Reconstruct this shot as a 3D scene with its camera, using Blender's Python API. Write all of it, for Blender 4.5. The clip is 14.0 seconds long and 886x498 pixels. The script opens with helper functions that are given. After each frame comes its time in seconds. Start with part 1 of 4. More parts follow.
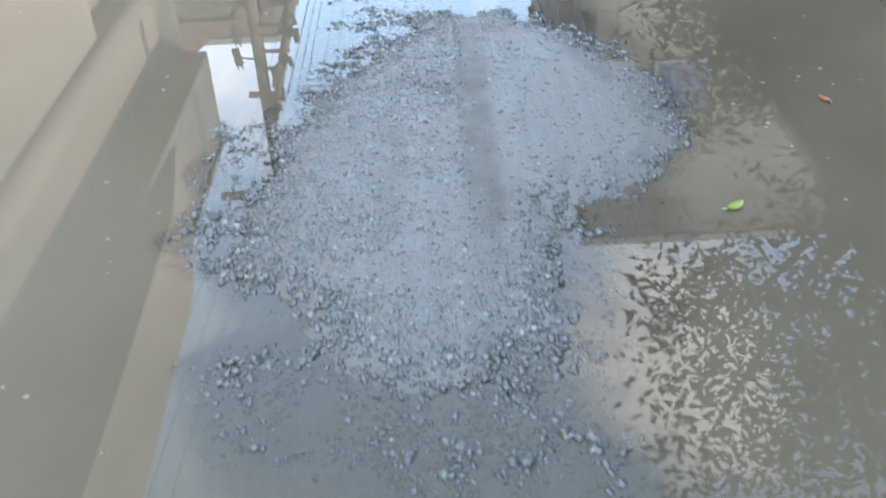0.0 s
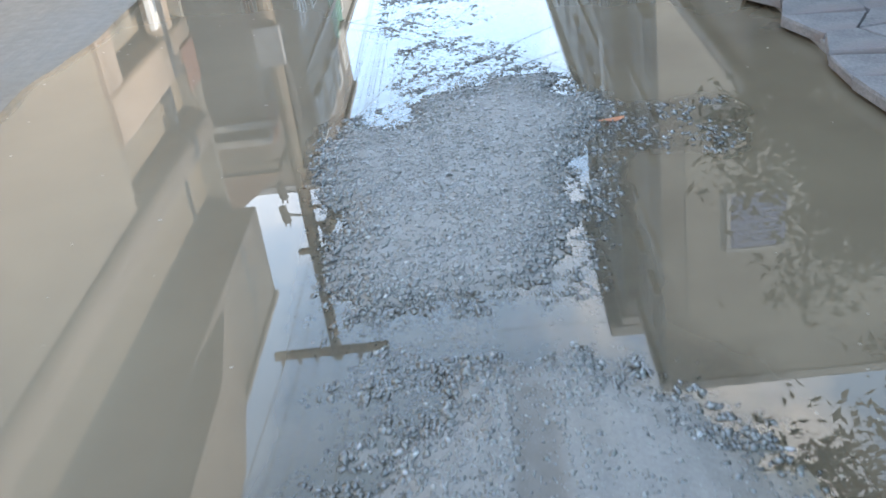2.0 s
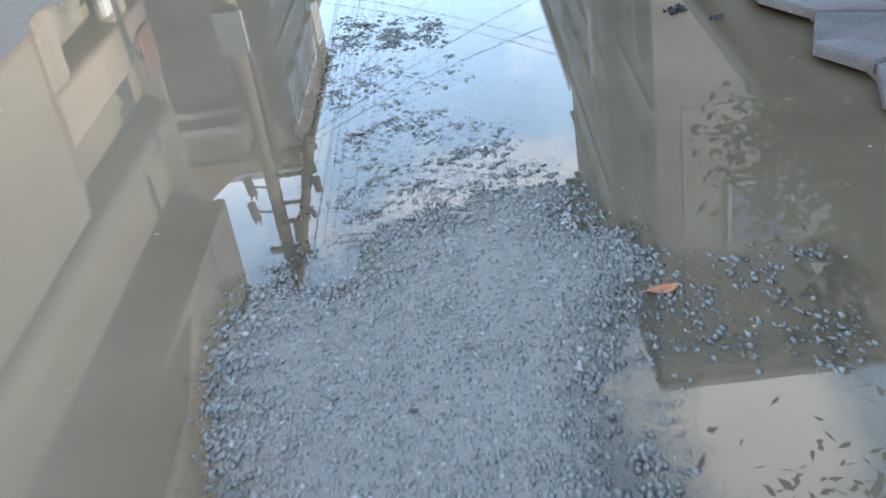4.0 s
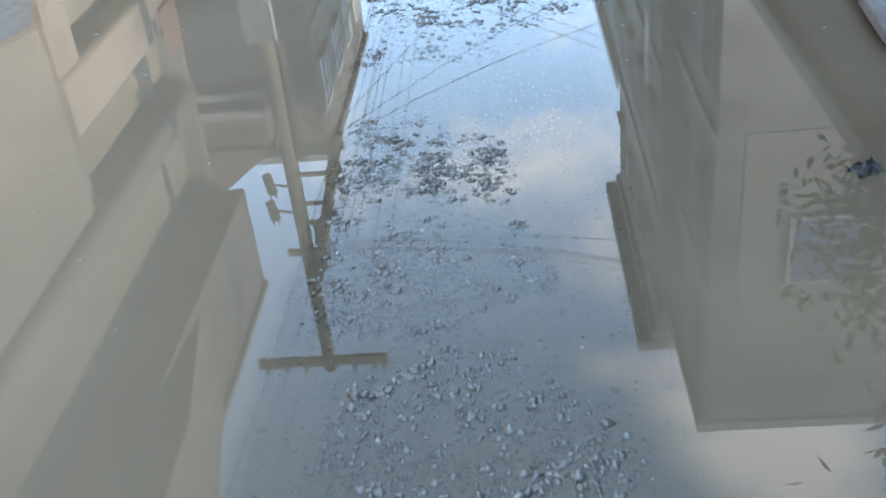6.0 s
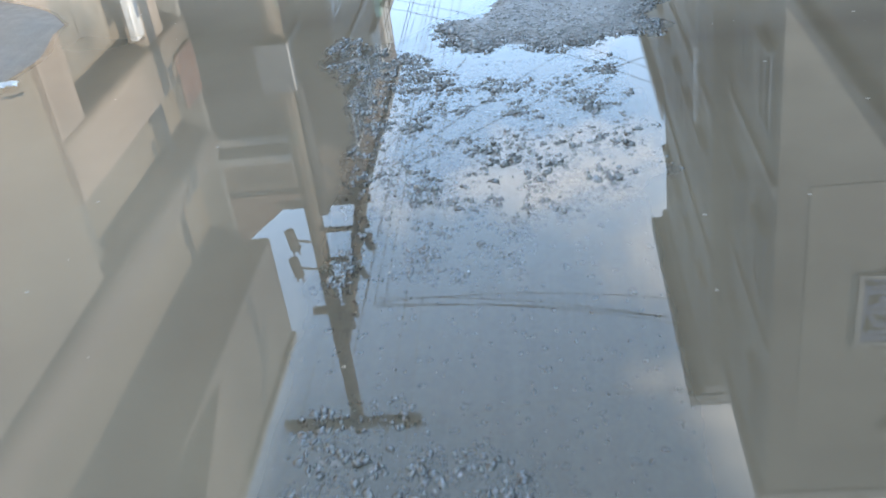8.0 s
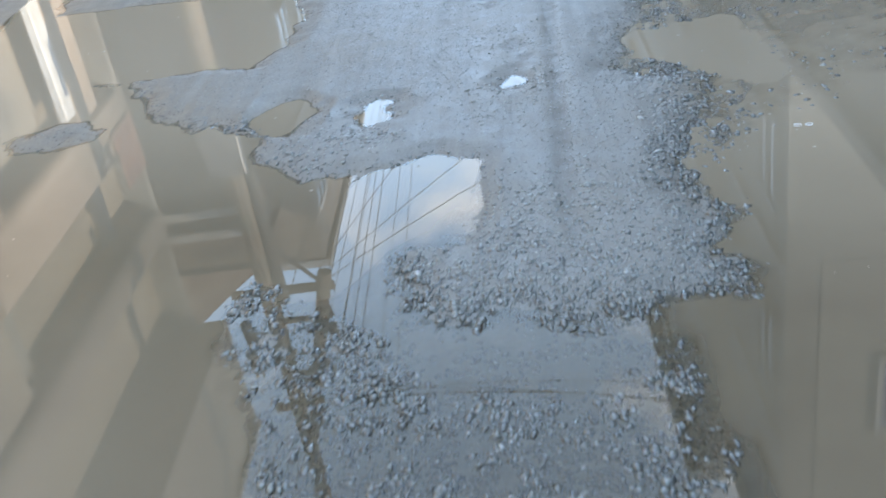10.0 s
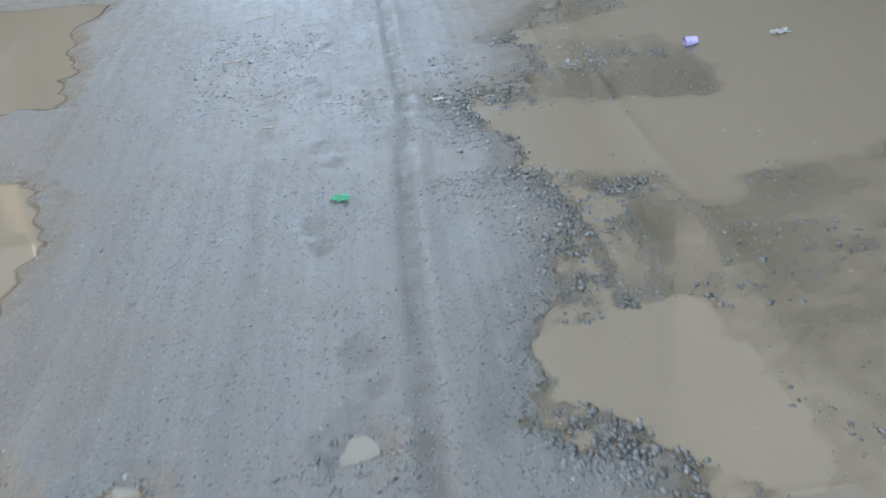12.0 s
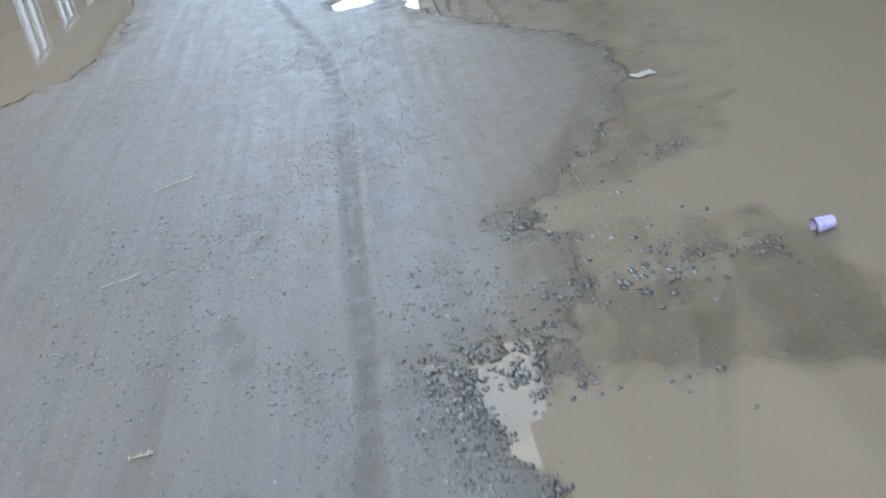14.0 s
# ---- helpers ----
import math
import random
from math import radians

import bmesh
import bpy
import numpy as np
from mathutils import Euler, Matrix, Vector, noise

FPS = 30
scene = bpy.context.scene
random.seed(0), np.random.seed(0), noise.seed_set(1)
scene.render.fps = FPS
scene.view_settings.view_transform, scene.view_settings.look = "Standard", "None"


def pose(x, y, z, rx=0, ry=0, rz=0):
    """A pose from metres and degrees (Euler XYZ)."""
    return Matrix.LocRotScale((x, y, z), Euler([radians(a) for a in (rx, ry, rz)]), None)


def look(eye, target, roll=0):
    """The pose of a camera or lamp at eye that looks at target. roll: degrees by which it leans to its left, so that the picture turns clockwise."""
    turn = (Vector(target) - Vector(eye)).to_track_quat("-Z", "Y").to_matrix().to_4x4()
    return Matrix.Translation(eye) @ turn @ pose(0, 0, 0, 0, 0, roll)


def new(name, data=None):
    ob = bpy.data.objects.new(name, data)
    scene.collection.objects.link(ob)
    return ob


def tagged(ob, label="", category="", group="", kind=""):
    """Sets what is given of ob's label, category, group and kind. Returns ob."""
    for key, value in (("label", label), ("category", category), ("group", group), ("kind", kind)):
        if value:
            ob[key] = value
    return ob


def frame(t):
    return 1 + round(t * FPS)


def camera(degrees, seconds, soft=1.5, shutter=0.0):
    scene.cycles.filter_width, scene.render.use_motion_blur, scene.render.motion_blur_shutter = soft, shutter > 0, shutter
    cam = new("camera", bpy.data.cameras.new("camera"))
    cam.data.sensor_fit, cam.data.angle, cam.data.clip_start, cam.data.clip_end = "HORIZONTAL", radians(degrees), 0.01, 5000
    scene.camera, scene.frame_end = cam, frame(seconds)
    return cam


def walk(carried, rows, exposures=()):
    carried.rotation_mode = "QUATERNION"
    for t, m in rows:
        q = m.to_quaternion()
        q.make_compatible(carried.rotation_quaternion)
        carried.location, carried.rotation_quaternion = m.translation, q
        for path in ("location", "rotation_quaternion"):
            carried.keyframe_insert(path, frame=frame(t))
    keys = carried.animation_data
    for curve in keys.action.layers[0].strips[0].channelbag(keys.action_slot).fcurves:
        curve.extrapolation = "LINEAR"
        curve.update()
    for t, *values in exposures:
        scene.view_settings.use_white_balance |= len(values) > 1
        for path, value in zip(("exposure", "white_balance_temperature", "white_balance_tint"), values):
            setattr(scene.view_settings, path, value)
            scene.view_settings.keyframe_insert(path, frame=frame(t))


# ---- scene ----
# ---------------------------------------------------------------- camera
cam = camera(46.9, 14.0, soft=1.6, shutter=0.3)
PATH = [
    (0, (0.053, -1.887, 1.496), (0.032, -0.232, 0.373), -3.2),
    (0.5, (0.089, -1.565, 1.5), (-0.008, 0.145, 0.468), -4.9),
    (0.7, (0.107, -1.432, 1.498), (0.008, 0.293, 0.491), -5.5),
    (1, (0.13, -1.198, 1.492), (0.088, 0.544, 0.51), -6.1),
    (1.5, (0.118, -0.744, 1.507), (0.113, 1.017, 0.558), -6.9),
    (2, (0.135, -0.25, 1.506), (0.006, 1.519, 0.58), -8.2),
    (2.2, (0.147, -0.075, 1.505), (0.019, 1.691, 0.573), -7.5),
    (4.3, (0.19, 1.572, 1.499), (0.083, 3.3, 0.498), -9.2),
    (4.5, (0.177, 1.749, 1.502), (0.077, 3.478, 0.501), -8.9),
    (5, (0.161, 2.166, 1.481), (0.001, 3.887, 0.476), -9.3),
    (5.5, (0.168, 2.601, 1.47), (-0.033, 4.305, 0.442), -8.2),
    (5.8, (0.13, 2.889, 1.477), (-0.043, 4.587, 0.433), -6.7),
    (6, (0.107, 3.062, 1.48), (-0.058, 4.758, 0.433), -6.5),
    (6.5, (0.101, 3.388, 1.467), (-0.083, 5.08, 0.418), -6.9),
    (7, (0.168, 3.777, 1.471), (-0.071, 5.479, 0.448), -8.5),
    (7.2, (0.176, 3.93, 1.469), (-0.069, 5.629, 0.441), -8.5),
    (9.3, (0.086, 5.663, 1.487), (-0.147, 7.39, 0.504), -8.6),
    (9.5, (0.073, 5.841, 1.489), (-0.146, 7.571, 0.51), -9.1),
    (10, (0.072, 6.409, 1.477), (-0.113, 8.14, 0.492), -9.8),
    (10.3, (0.122, 6.746, 1.482), (0.036, 8.474, 0.478), -8.6),
    (10.5, (0.158, 6.964, 1.484), (0.167, 8.684, 0.465), -6.9),
    (11, (0.197, 7.444, 1.503), (0.373, 9.173, 0.514), -3.9),
    (11.5, (0.201, 7.91, 1.493), (0.336, 9.664, 0.542), -4.0),
    (12, (0.187, 8.397, 1.486), (0.289, 10.163, 0.553), -6.1),
    (12.5, (0.234, 8.838, 1.492), (0.431, 10.595, 0.557), -7.5),
    (13, (0.389, 9.321, 1.487), (0.564, 11.099, 0.588), -9.2),
    (13.5, (0.468, 9.828, 1.467), (0.599, 11.616, 0.581), -9.8),
    (14, (0.485, 10.342, 1.472), (0.557, 12.126, 0.571), -10.5),
]
walk(cam, [(t, look(eye, target, roll)) for t, eye, target, roll in PATH],
     exposures=((0, 2.98, 7300, 14), (2, 2.9, 7150, 13.5), (5, 2.76, 6900, 11.5), (7, 2.84, 6850, 11.5), (9.5, 2.9, 7000, 12), (11, 2.87, 7650, 13.5), (14, 2.83, 8150, 15)))

# ---------------------------------------------------------------- light
# middle of each bank of cloud, its reach and its thickness
CLOUD_BANKS = (((0.03, 0.885, 0.46), 0.19, 0.26), ((0.15, 0.8, 0.58), 0.17, 0.22), ((0.23, 0.71, 0.66), 0.2, 0.22), ((-0.22, 0.89, 0.4), 0.12, 0.2), ((-0.1, 0.89, 0.45), 0.14, 0.12))
SUN_AZ, SUN_EL = radians(118), radians(24)  # azimuth from +y towards +x
world = bpy.data.worlds.new("sky")
scene.world = world
world.use_nodes = True
wn, wl = world.node_tree.nodes, world.node_tree.links
wn.clear()
sky = wn.new("ShaderNodeTexSky")
sky.sky_type, sky.sun_disc = "NISHITA", False
sky.sun_elevation, sky.sun_rotation = SUN_EL, SUN_AZ
sky.dust_density, sky.air_density = 0.8, 1.0
coord = wn.new("ShaderNodeTexCoord")
stretch = wn.new("ShaderNodeMapping")
stretch.inputs["Scale"].default_value = (1.6, 1.0, 2.2)
stretch.inputs["Location"].default_value = (0.35, 0.1, 0.0)
cloud = wn.new("ShaderNodeTexNoise")
cloud.inputs["Scale"].default_value, cloud.inputs["Detail"].default_value = 3.2, 7
cloud.inputs["Roughness"].default_value, cloud.inputs["Distortion"].default_value = 0.58, 0.3
ramp = wn.new("ShaderNodeValToRGB")
ramp.color_ramp.elements[0].position, ramp.color_ramp.elements[1].position = 0.61, 0.84
ramp.color_ramp.elements[1].color = (0.85, 0.85, 0.85, 1)
white = wn.new("ShaderNodeMix")
white.data_type = "RGBA"
white.inputs["B"].default_value = (10.5, 10.8, 11.2, 1)
back = wn.new("ShaderNodeBackground")
back.inputs["Strength"].default_value = 0.13
wout = wn.new("ShaderNodeOutputWorld")
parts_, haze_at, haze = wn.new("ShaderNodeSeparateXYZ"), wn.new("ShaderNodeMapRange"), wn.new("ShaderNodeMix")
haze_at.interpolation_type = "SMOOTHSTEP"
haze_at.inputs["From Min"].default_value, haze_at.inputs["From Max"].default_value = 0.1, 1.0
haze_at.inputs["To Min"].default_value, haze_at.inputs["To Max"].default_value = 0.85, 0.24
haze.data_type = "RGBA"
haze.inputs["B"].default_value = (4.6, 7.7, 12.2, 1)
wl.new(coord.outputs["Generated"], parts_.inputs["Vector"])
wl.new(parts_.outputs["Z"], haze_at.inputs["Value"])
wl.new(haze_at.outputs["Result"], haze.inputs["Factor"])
wl.new(coord.outputs["Generated"], stretch.inputs["Vector"])
wl.new(stretch.outputs["Vector"], cloud.inputs["Vector"])
# larger banks of cloud over the end of the street and to the right of it
thick = cloud.outputs["Fac"]
for centre, reach, amount in CLOUD_BANKS:
    bank_at, bank, heap = wn.new("ShaderNodeVectorMath"), wn.new("ShaderNodeMapRange"), wn.new("ShaderNodeMath")
    bank_at.operation, heap.operation = "DISTANCE", "ADD"
    bank_at.inputs[1].default_value = centre
    bank.interpolation_type = "SMOOTHSTEP"
    bank.inputs["From Min"].default_value, bank.inputs["From Max"].default_value = 0.0, reach
    bank.inputs["To Min"].default_value, bank.inputs["To Max"].default_value = amount, 0.0
    wl.new(coord.outputs["Generated"], bank_at.inputs[0])
    wl.new(bank_at.outputs["Value"], bank.inputs["Value"])
    wl.new(thick, heap.inputs[0])
    wl.new(bank.outputs["Result"], heap.inputs[1])
    thick = heap.outputs[0]
wl.new(thick, ramp.inputs["Fac"])
wl.new(ramp.outputs["Color"], white.inputs["Factor"])
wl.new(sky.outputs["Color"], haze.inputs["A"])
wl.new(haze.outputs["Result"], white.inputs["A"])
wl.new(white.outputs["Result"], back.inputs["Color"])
wl.new(back.outputs["Background"], wout.inputs["Surface"])

sun_data = bpy.data.lights.new("sun", "SUN")
sun_data.energy, sun_data.angle, sun_data.color = 2.3, radians(0.6), (1.0, 0.93, 0.82)
sun = new("sun", sun_data)
SUN_WAY = Vector((math.sin(SUN_AZ) * math.cos(SUN_EL), math.cos(SUN_AZ) * math.cos(SUN_EL), math.sin(SUN_EL)))
sun.matrix_world = look(SUN_WAY * 60, (0, 0, 0))


# ---------------------------------------------------------------- materials
def material(name):
    m = bpy.data.materials.new(name)
    m.use_nodes = True
    return m, m.node_tree.nodes, m.node_tree.links, m.node_tree.nodes["Principled BSDF"]


def surface(name, dark, light, scale=6.0, rough=(0.6, 0.85), bump=0.15, fine=60.0, metal=0.0, spots=None, spec=0.5, vary=0.0):
    """A grained surface: two colours mixed by a broad and a fine noise, with relief; spots adds a stain colour of its own shape."""
    m, n, l, b = material(name)
    tc = n.new("ShaderNodeTexCoord")
    big, small = n.new("ShaderNodeTexNoise"), n.new("ShaderNodeTexNoise")
    big.inputs["Scale"].default_value, big.inputs["Detail"].default_value = scale, 6
    small.inputs["Scale"].default_value, small.inputs["Detail"].default_value = fine, 4
    l.new(tc.outputs["Object"], big.inputs["Vector"])
    l.new(tc.outputs["Object"], small.inputs["Vector"])
    add = n.new("ShaderNodeMath")
    add.operation = "MULTIPLY_ADD"
    add.inputs[1].default_value = 0.45
    l.new(small.outputs["Fac"], add.inputs[0])
    half = n.new("ShaderNodeMath")
    half.operation = "MULTIPLY"
    half.inputs[1].default_value = 0.6
    l.new(big.outputs["Fac"], half.inputs[0])
    l.new(half.outputs[0], add.inputs[2])
    r = n.new("ShaderNodeValToRGB")
    r.color_ramp.elements[0].position, r.color_ramp.elements[1].position = 0.36, 0.68
    r.color_ramp.elements[0].color, r.color_ramp.elements[1].color = (*dark, 1), (*light, 1)
    l.new(add.outputs[0], r.inputs["Fac"])
    colour = r.outputs["Color"]
    if vary:
        info, hsv, span = n.new("ShaderNodeObjectInfo"), n.new("ShaderNodeHueSaturation"), n.new("ShaderNodeMapRange")
        span.inputs["To Min"].default_value, span.inputs["To Max"].default_value = 1 - vary, 1 + vary
        l.new(info.outputs["Random"], span.inputs["Value"])
        l.new(span.outputs["Result"], hsv.inputs["Value"])
        l.new(colour, hsv.inputs["Color"])
        colour = hsv.outputs["Color"]
    if spots:
        st, sr, mix = n.new("ShaderNodeTexNoise"), n.new("ShaderNodeValToRGB"), n.new("ShaderNodeMix")
        st.inputs["Scale"].default_value, st.inputs["Detail"].default_value = scale * 0.35, 5
        l.new(tc.outputs["Object"], st.inputs["Vector"])
        sr.color_ramp.elements[0].position, sr.color_ramp.elements[1].position = 0.52, 0.66
        l.new(st.outputs["Fac"], sr.inputs["Fac"])
        mix.data_type = "RGBA"
        mix.inputs["B"].default_value = (*spots, 1)
        l.new(sr.outputs["Color"], mix.inputs["Factor"])
        l.new(colour, mix.inputs["A"])
        colour = mix.outputs["Result"]
    l.new(colour, b.inputs["Base Color"])
    rr = n.new("ShaderNodeMapRange")
    rr.inputs["To Min"].default_value, rr.inputs["To Max"].default_value = rough
    l.new(big.outputs["Fac"], rr.inputs["Value"])
    l.new(rr.outputs["Result"], b.inputs["Roughness"])
    b.inputs["Metallic"].default_value, b.inputs["Specular IOR Level"].default_value = metal, spec
    bp = n.new("ShaderNodeBump")
    bp.inputs["Strength"].default_value, bp.inputs["Distance"].default_value = bump, 0.02
    l.new(add.outputs[0], bp.inputs["Height"])
    l.new(bp.outputs["Normal"], b.inputs["Normal"])
    return m


def wet_ground():
    """Wet grey road mud with brown silt, fine grit and a damp sheen."""
    m, n, l, b = material("wet_road_mud")
    tc, silt, rut = n.new("ShaderNodeTexCoord"), n.new("ShaderNodeAttribute"), n.new("ShaderNodeAttribute")
    silt.attribute_name, rut.attribute_name = "silt", "rut"
    noises = []
    for scale, detail in ((1.7, 5), (14.0, 6), (105.0, 4)):
        t = n.new("ShaderNodeTexNoise")
        t.inputs["Scale"].default_value, t.inputs["Detail"].default_value = scale, detail
        l.new(tc.outputs["Object"], t.inputs["Vector"])
        noises.append(t)
    grey, brown, mixed, rutted = n.new("ShaderNodeValToRGB"), n.new("ShaderNodeValToRGB"), n.new("ShaderNodeMix"), n.new("ShaderNodeMix")
    grey.color_ramp.elements[0].position, grey.color_ramp.elements[1].position = 0.34, 0.66
    grey.color_ramp.elements[0].color, grey.color_ramp.elements[1].color = (0.066, 0.062, 0.053, 1), (0.138, 0.13, 0.113, 1)
    brown.color_ramp.elements[0].position, brown.color_ramp.elements[1].position = 0.3, 0.7
    brown.color_ramp.elements[0].color, brown.color_ramp.elements[1].color = (0.075, 0.058, 0.037, 1), (0.142, 0.113, 0.076, 1)
    pull, streak = n.new("ShaderNodeMapping"), n.new("ShaderNodeTexNoise")
    pull.inputs["Scale"].default_value = (26, 0.9, 1)
    streak.inputs["Scale"].default_value, streak.inputs["Detail"].default_value = 1.0, 4
    l.new(tc.outputs["Object"], pull.inputs["Vector"])
    l.new(pull.outputs["Vector"], streak.inputs["Vector"])
    grit_, grain = n.new("ShaderNodeMix"), n.new("ShaderNodeMix")
    grit_.inputs["Factor"].default_value, grain.inputs["Factor"].default_value = 0.5, 0.42
    l.new(noises[1].outputs["Fac"], grit_.inputs["A"])
    l.new(streak.outputs["Fac"], grit_.inputs["B"])
    l.new(grit_.outputs["Result"], grain.inputs["A"])
    l.new(noises[2].outputs["Fac"], grain.inputs["B"])
    l.new(grain.outputs["Result"], grey.inputs["Fac"])
    l.new(grain.outputs["Result"], brown.inputs["Fac"])
    push = n.new("ShaderNodeMath")
    push.operation, push.use_clamp = "MULTIPLY_ADD", True
    push.inputs[1].default_value = 1.4
    both = n.new("ShaderNodeMath")
    both.operation, both.use_clamp = "ADD", True
    l.new(noises[0].outputs["Fac"], push.inputs[0])
    push.inputs[2].default_value = -0.62
    l.new(push.outputs[0], both.inputs[0])
    l.new(silt.outputs["Fac"], both.inputs[1])
    mixed.data_type = rutted.data_type = "RGBA"
    l.new(both.outputs[0], mixed.inputs["Factor"])
    l.new(grey.outputs["Color"], mixed.inputs["A"])
    l.new(brown.outputs["Color"], mixed.inputs["B"])
    rutted.inputs["B"].default_value = (0.058, 0.049, 0.036, 1)
    l.new(rut.outputs["Fac"], rutted.inputs["Factor"])
    l.new(mixed.outputs["Result"], rutted.inputs["A"])
    l.new(rutted.outputs["Result"], b.inputs["Base Color"])
    rough = n.new("ShaderNodeMapRange")
    rough.inputs["From Min"].default_value, rough.inputs["From Max"].default_value = 0.35, 0.65
    rough.inputs["To Min"].default_value, rough.inputs["To Max"].default_value = 0.5, 0.66
    l.new(noises[1].outputs["Fac"], rough.inputs["Value"])
    l.new(rough.outputs["Result"], b.inputs["Roughness"])
    bp = n.new("ShaderNodeBump")
    bp.inputs["Strength"].default_value, bp.inputs["Distance"].default_value = 0.8, 0.0035
    l.new(grain.outputs["Result"], bp.inputs["Height"])
    l.new(bp.outputs["Normal"], b.inputs["Normal"])
    return m


def murky_water():
    """Still water full of brown silt: clear in the shallows, opaque with depth, with a mirror surface."""
    m, n, l, b = material("murky_water")
    n.remove(b)
    out = n["Material Output"]
    depth, tc = n.new("ShaderNodeAttribute"), n.new("ShaderNodeTexCoord")
    depth.attribute_name = "depth"
    turbid = n.new("ShaderNodeMapRange")
    turbid.interpolation_type = "SMOOTHSTEP"
    turbid.inputs["From Min"].default_value, turbid.inputs["From Max"].default_value = -0.002, 0.026
    turbid.inputs["To Min"].default_value, turbid.inputs["To Max"].default_value = 0.3, 0.97
    l.new(depth.outputs["Fac"], turbid.inputs["Value"])
    cloudy, tone = n.new("ShaderNodeTexNoise"), n.new("ShaderNodeValToRGB")
    cloudy.inputs["Scale"].default_value, cloudy.inputs["Detail"].default_value = 1.1, 4
    l.new(tc.outputs["Object"], cloudy.inputs["Vector"])
    tone.color_ramp.elements[0].position, tone.color_ramp.elements[1].position = 0.3, 0.7
    tone.color_ramp.elements[0].color, tone.color_ramp.elements[1].color = (0.083, 0.064, 0.042, 1), (0.112, 0.089, 0.058, 1)
    l.new(cloudy.outputs["Fac"], tone.inputs["Fac"])
    clear, silt, body = n.new("ShaderNodeBsdfTransparent"), n.new("ShaderNodeBsdfDiffuse"), n.new("ShaderNodeMixShader")
    clear.inputs["Color"].default_value = (0.9, 0.88, 0.82, 1)
    # paler tone, for silty far puddles and for brightness painted along the left
    pale, laden_lit = n.new("ShaderNodeAttribute"), n.new("ShaderNodeMix")
    pale.attribute_name, laden_lit.data_type = "laden_lit", "RGBA"
    laden_lit.inputs["B"].default_value = (0.202, 0.164, 0.116, 1)
    l.new(pale.outputs["Fac"], laden_lit.inputs["Factor"])
    l.new(tone.outputs["Color"], laden_lit.inputs["A"])
    l.new(laden_lit.outputs["Result"], silt.inputs["Color"])
    l.new(turbid.outputs["Result"], body.inputs["Fac"])
    l.new(clear.outputs["BSDF"], body.inputs[1])
    l.new(silt.outputs["BSDF"], body.inputs[2])
    wave, bp = n.new("ShaderNodeTexNoise"), n.new("ShaderNodeBump")
    wave.inputs["Scale"].default_value, wave.inputs["Detail"].default_value = 9.0, 2
    l.new(tc.outputs["Object"], wave.inputs["Vector"])
    bp.inputs["Strength"].default_value, bp.inputs["Distance"].default_value = 0.008, 0.004
    l.new(wave.outputs["Fac"], bp.inputs["Height"])
    gloss, fres, mix = n.new("ShaderNodeBsdfGlossy"), n.new("ShaderNodeFresnel"), n.new("ShaderNodeMixShader")
    gloss.inputs["Roughness"].default_value = 0.006
    fres.inputs["IOR"].default_value = 1.333
    l.new(bp.outputs["Normal"], gloss.inputs["Normal"])
    l.new(bp.outputs["Normal"], fres.inputs["Normal"])
    l.new(fres.outputs["Fac"], mix.inputs["Fac"])
    l.new(body.outputs["Shader"], mix.inputs[1])
    l.new(gloss.outputs["BSDF"], mix.inputs[2])
    l.new(mix.outputs["Shader"], out.inputs["Surface"])
    return m


def stone_material():
    m, n, l, b = material("wet_gravel")
    geo, ramp_, tc, fine = n.new("ShaderNodeNewGeometry"), n.new("ShaderNodeValToRGB"), n.new("ShaderNodeTexCoord"), n.new("ShaderNodeTexNoise")
    e = ramp_.color_ramp.elements
    e[0].position, e[1].position = 0.0, 1.0
    e[0].color, e[1].color = (0.074, 0.076, 0.068, 1), (0.28, 0.28, 0.26, 1)
    mid = e.new(0.96)
    mid.color = (0.15, 0.15, 0.133, 1)
    l.new(geo.outputs["Random Per Island"], ramp_.inputs["Fac"])
    fine.inputs["Scale"].default_value = 160
    l.new(tc.outputs["Object"], fine.inputs["Vector"])
    mix = n.new("ShaderNodeMix")
    mix.data_type, mix.blend_type = "RGBA", "MULTIPLY"
    mix.inputs["Factor"].default_value = 0.35
    l.new(ramp_.outputs["Color"], mix.inputs["A"])
    l.new(fine.outputs["Color"], mix.inputs["B"])
    # wet to the height that the water laps
    spot, up, damp = n.new("ShaderNodeNewGeometry"), n.new("ShaderNodeSeparateXYZ"), n.new("ShaderNodeMapRange")
    damp.inputs["From Min"].default_value, damp.inputs["From Max"].default_value = 0.002, 0.014
    damp.inputs["To Min"].default_value, damp.inputs["To Max"].default_value = 0.12, 0.42
    l.new(spot.outputs["Position"], up.inputs["Vector"])
    l.new(up.outputs["Z"], damp.inputs["Value"])
    l.new(damp.outputs["Result"], b.inputs["Roughness"])
    b.inputs["Specular IOR Level"].default_value = 0.6
    soak, wetted = n.new("ShaderNodeMapRange"), n.new("ShaderNodeMix")
    soak.inputs["From Min"].default_value, soak.inputs["From Max"].default_value = 0.002, 0.014
    soak.inputs["To Min"].default_value, soak.inputs["To Max"].default_value = 0.75, 1.0
    l.new(up.outputs["Z"], soak.inputs["Value"])
    wetted.data_type, wetted.blend_type = "RGBA", "MULTIPLY"
    wetted.inputs["Factor"].default_value = 1.0
    l.new(mix.outputs["Result"], wetted.inputs["A"])
    l.new(soak.outputs["Result"], wetted.inputs["B"])
    l.new(wetted.outputs["Result"], b.inputs["Base Color"])
    return m


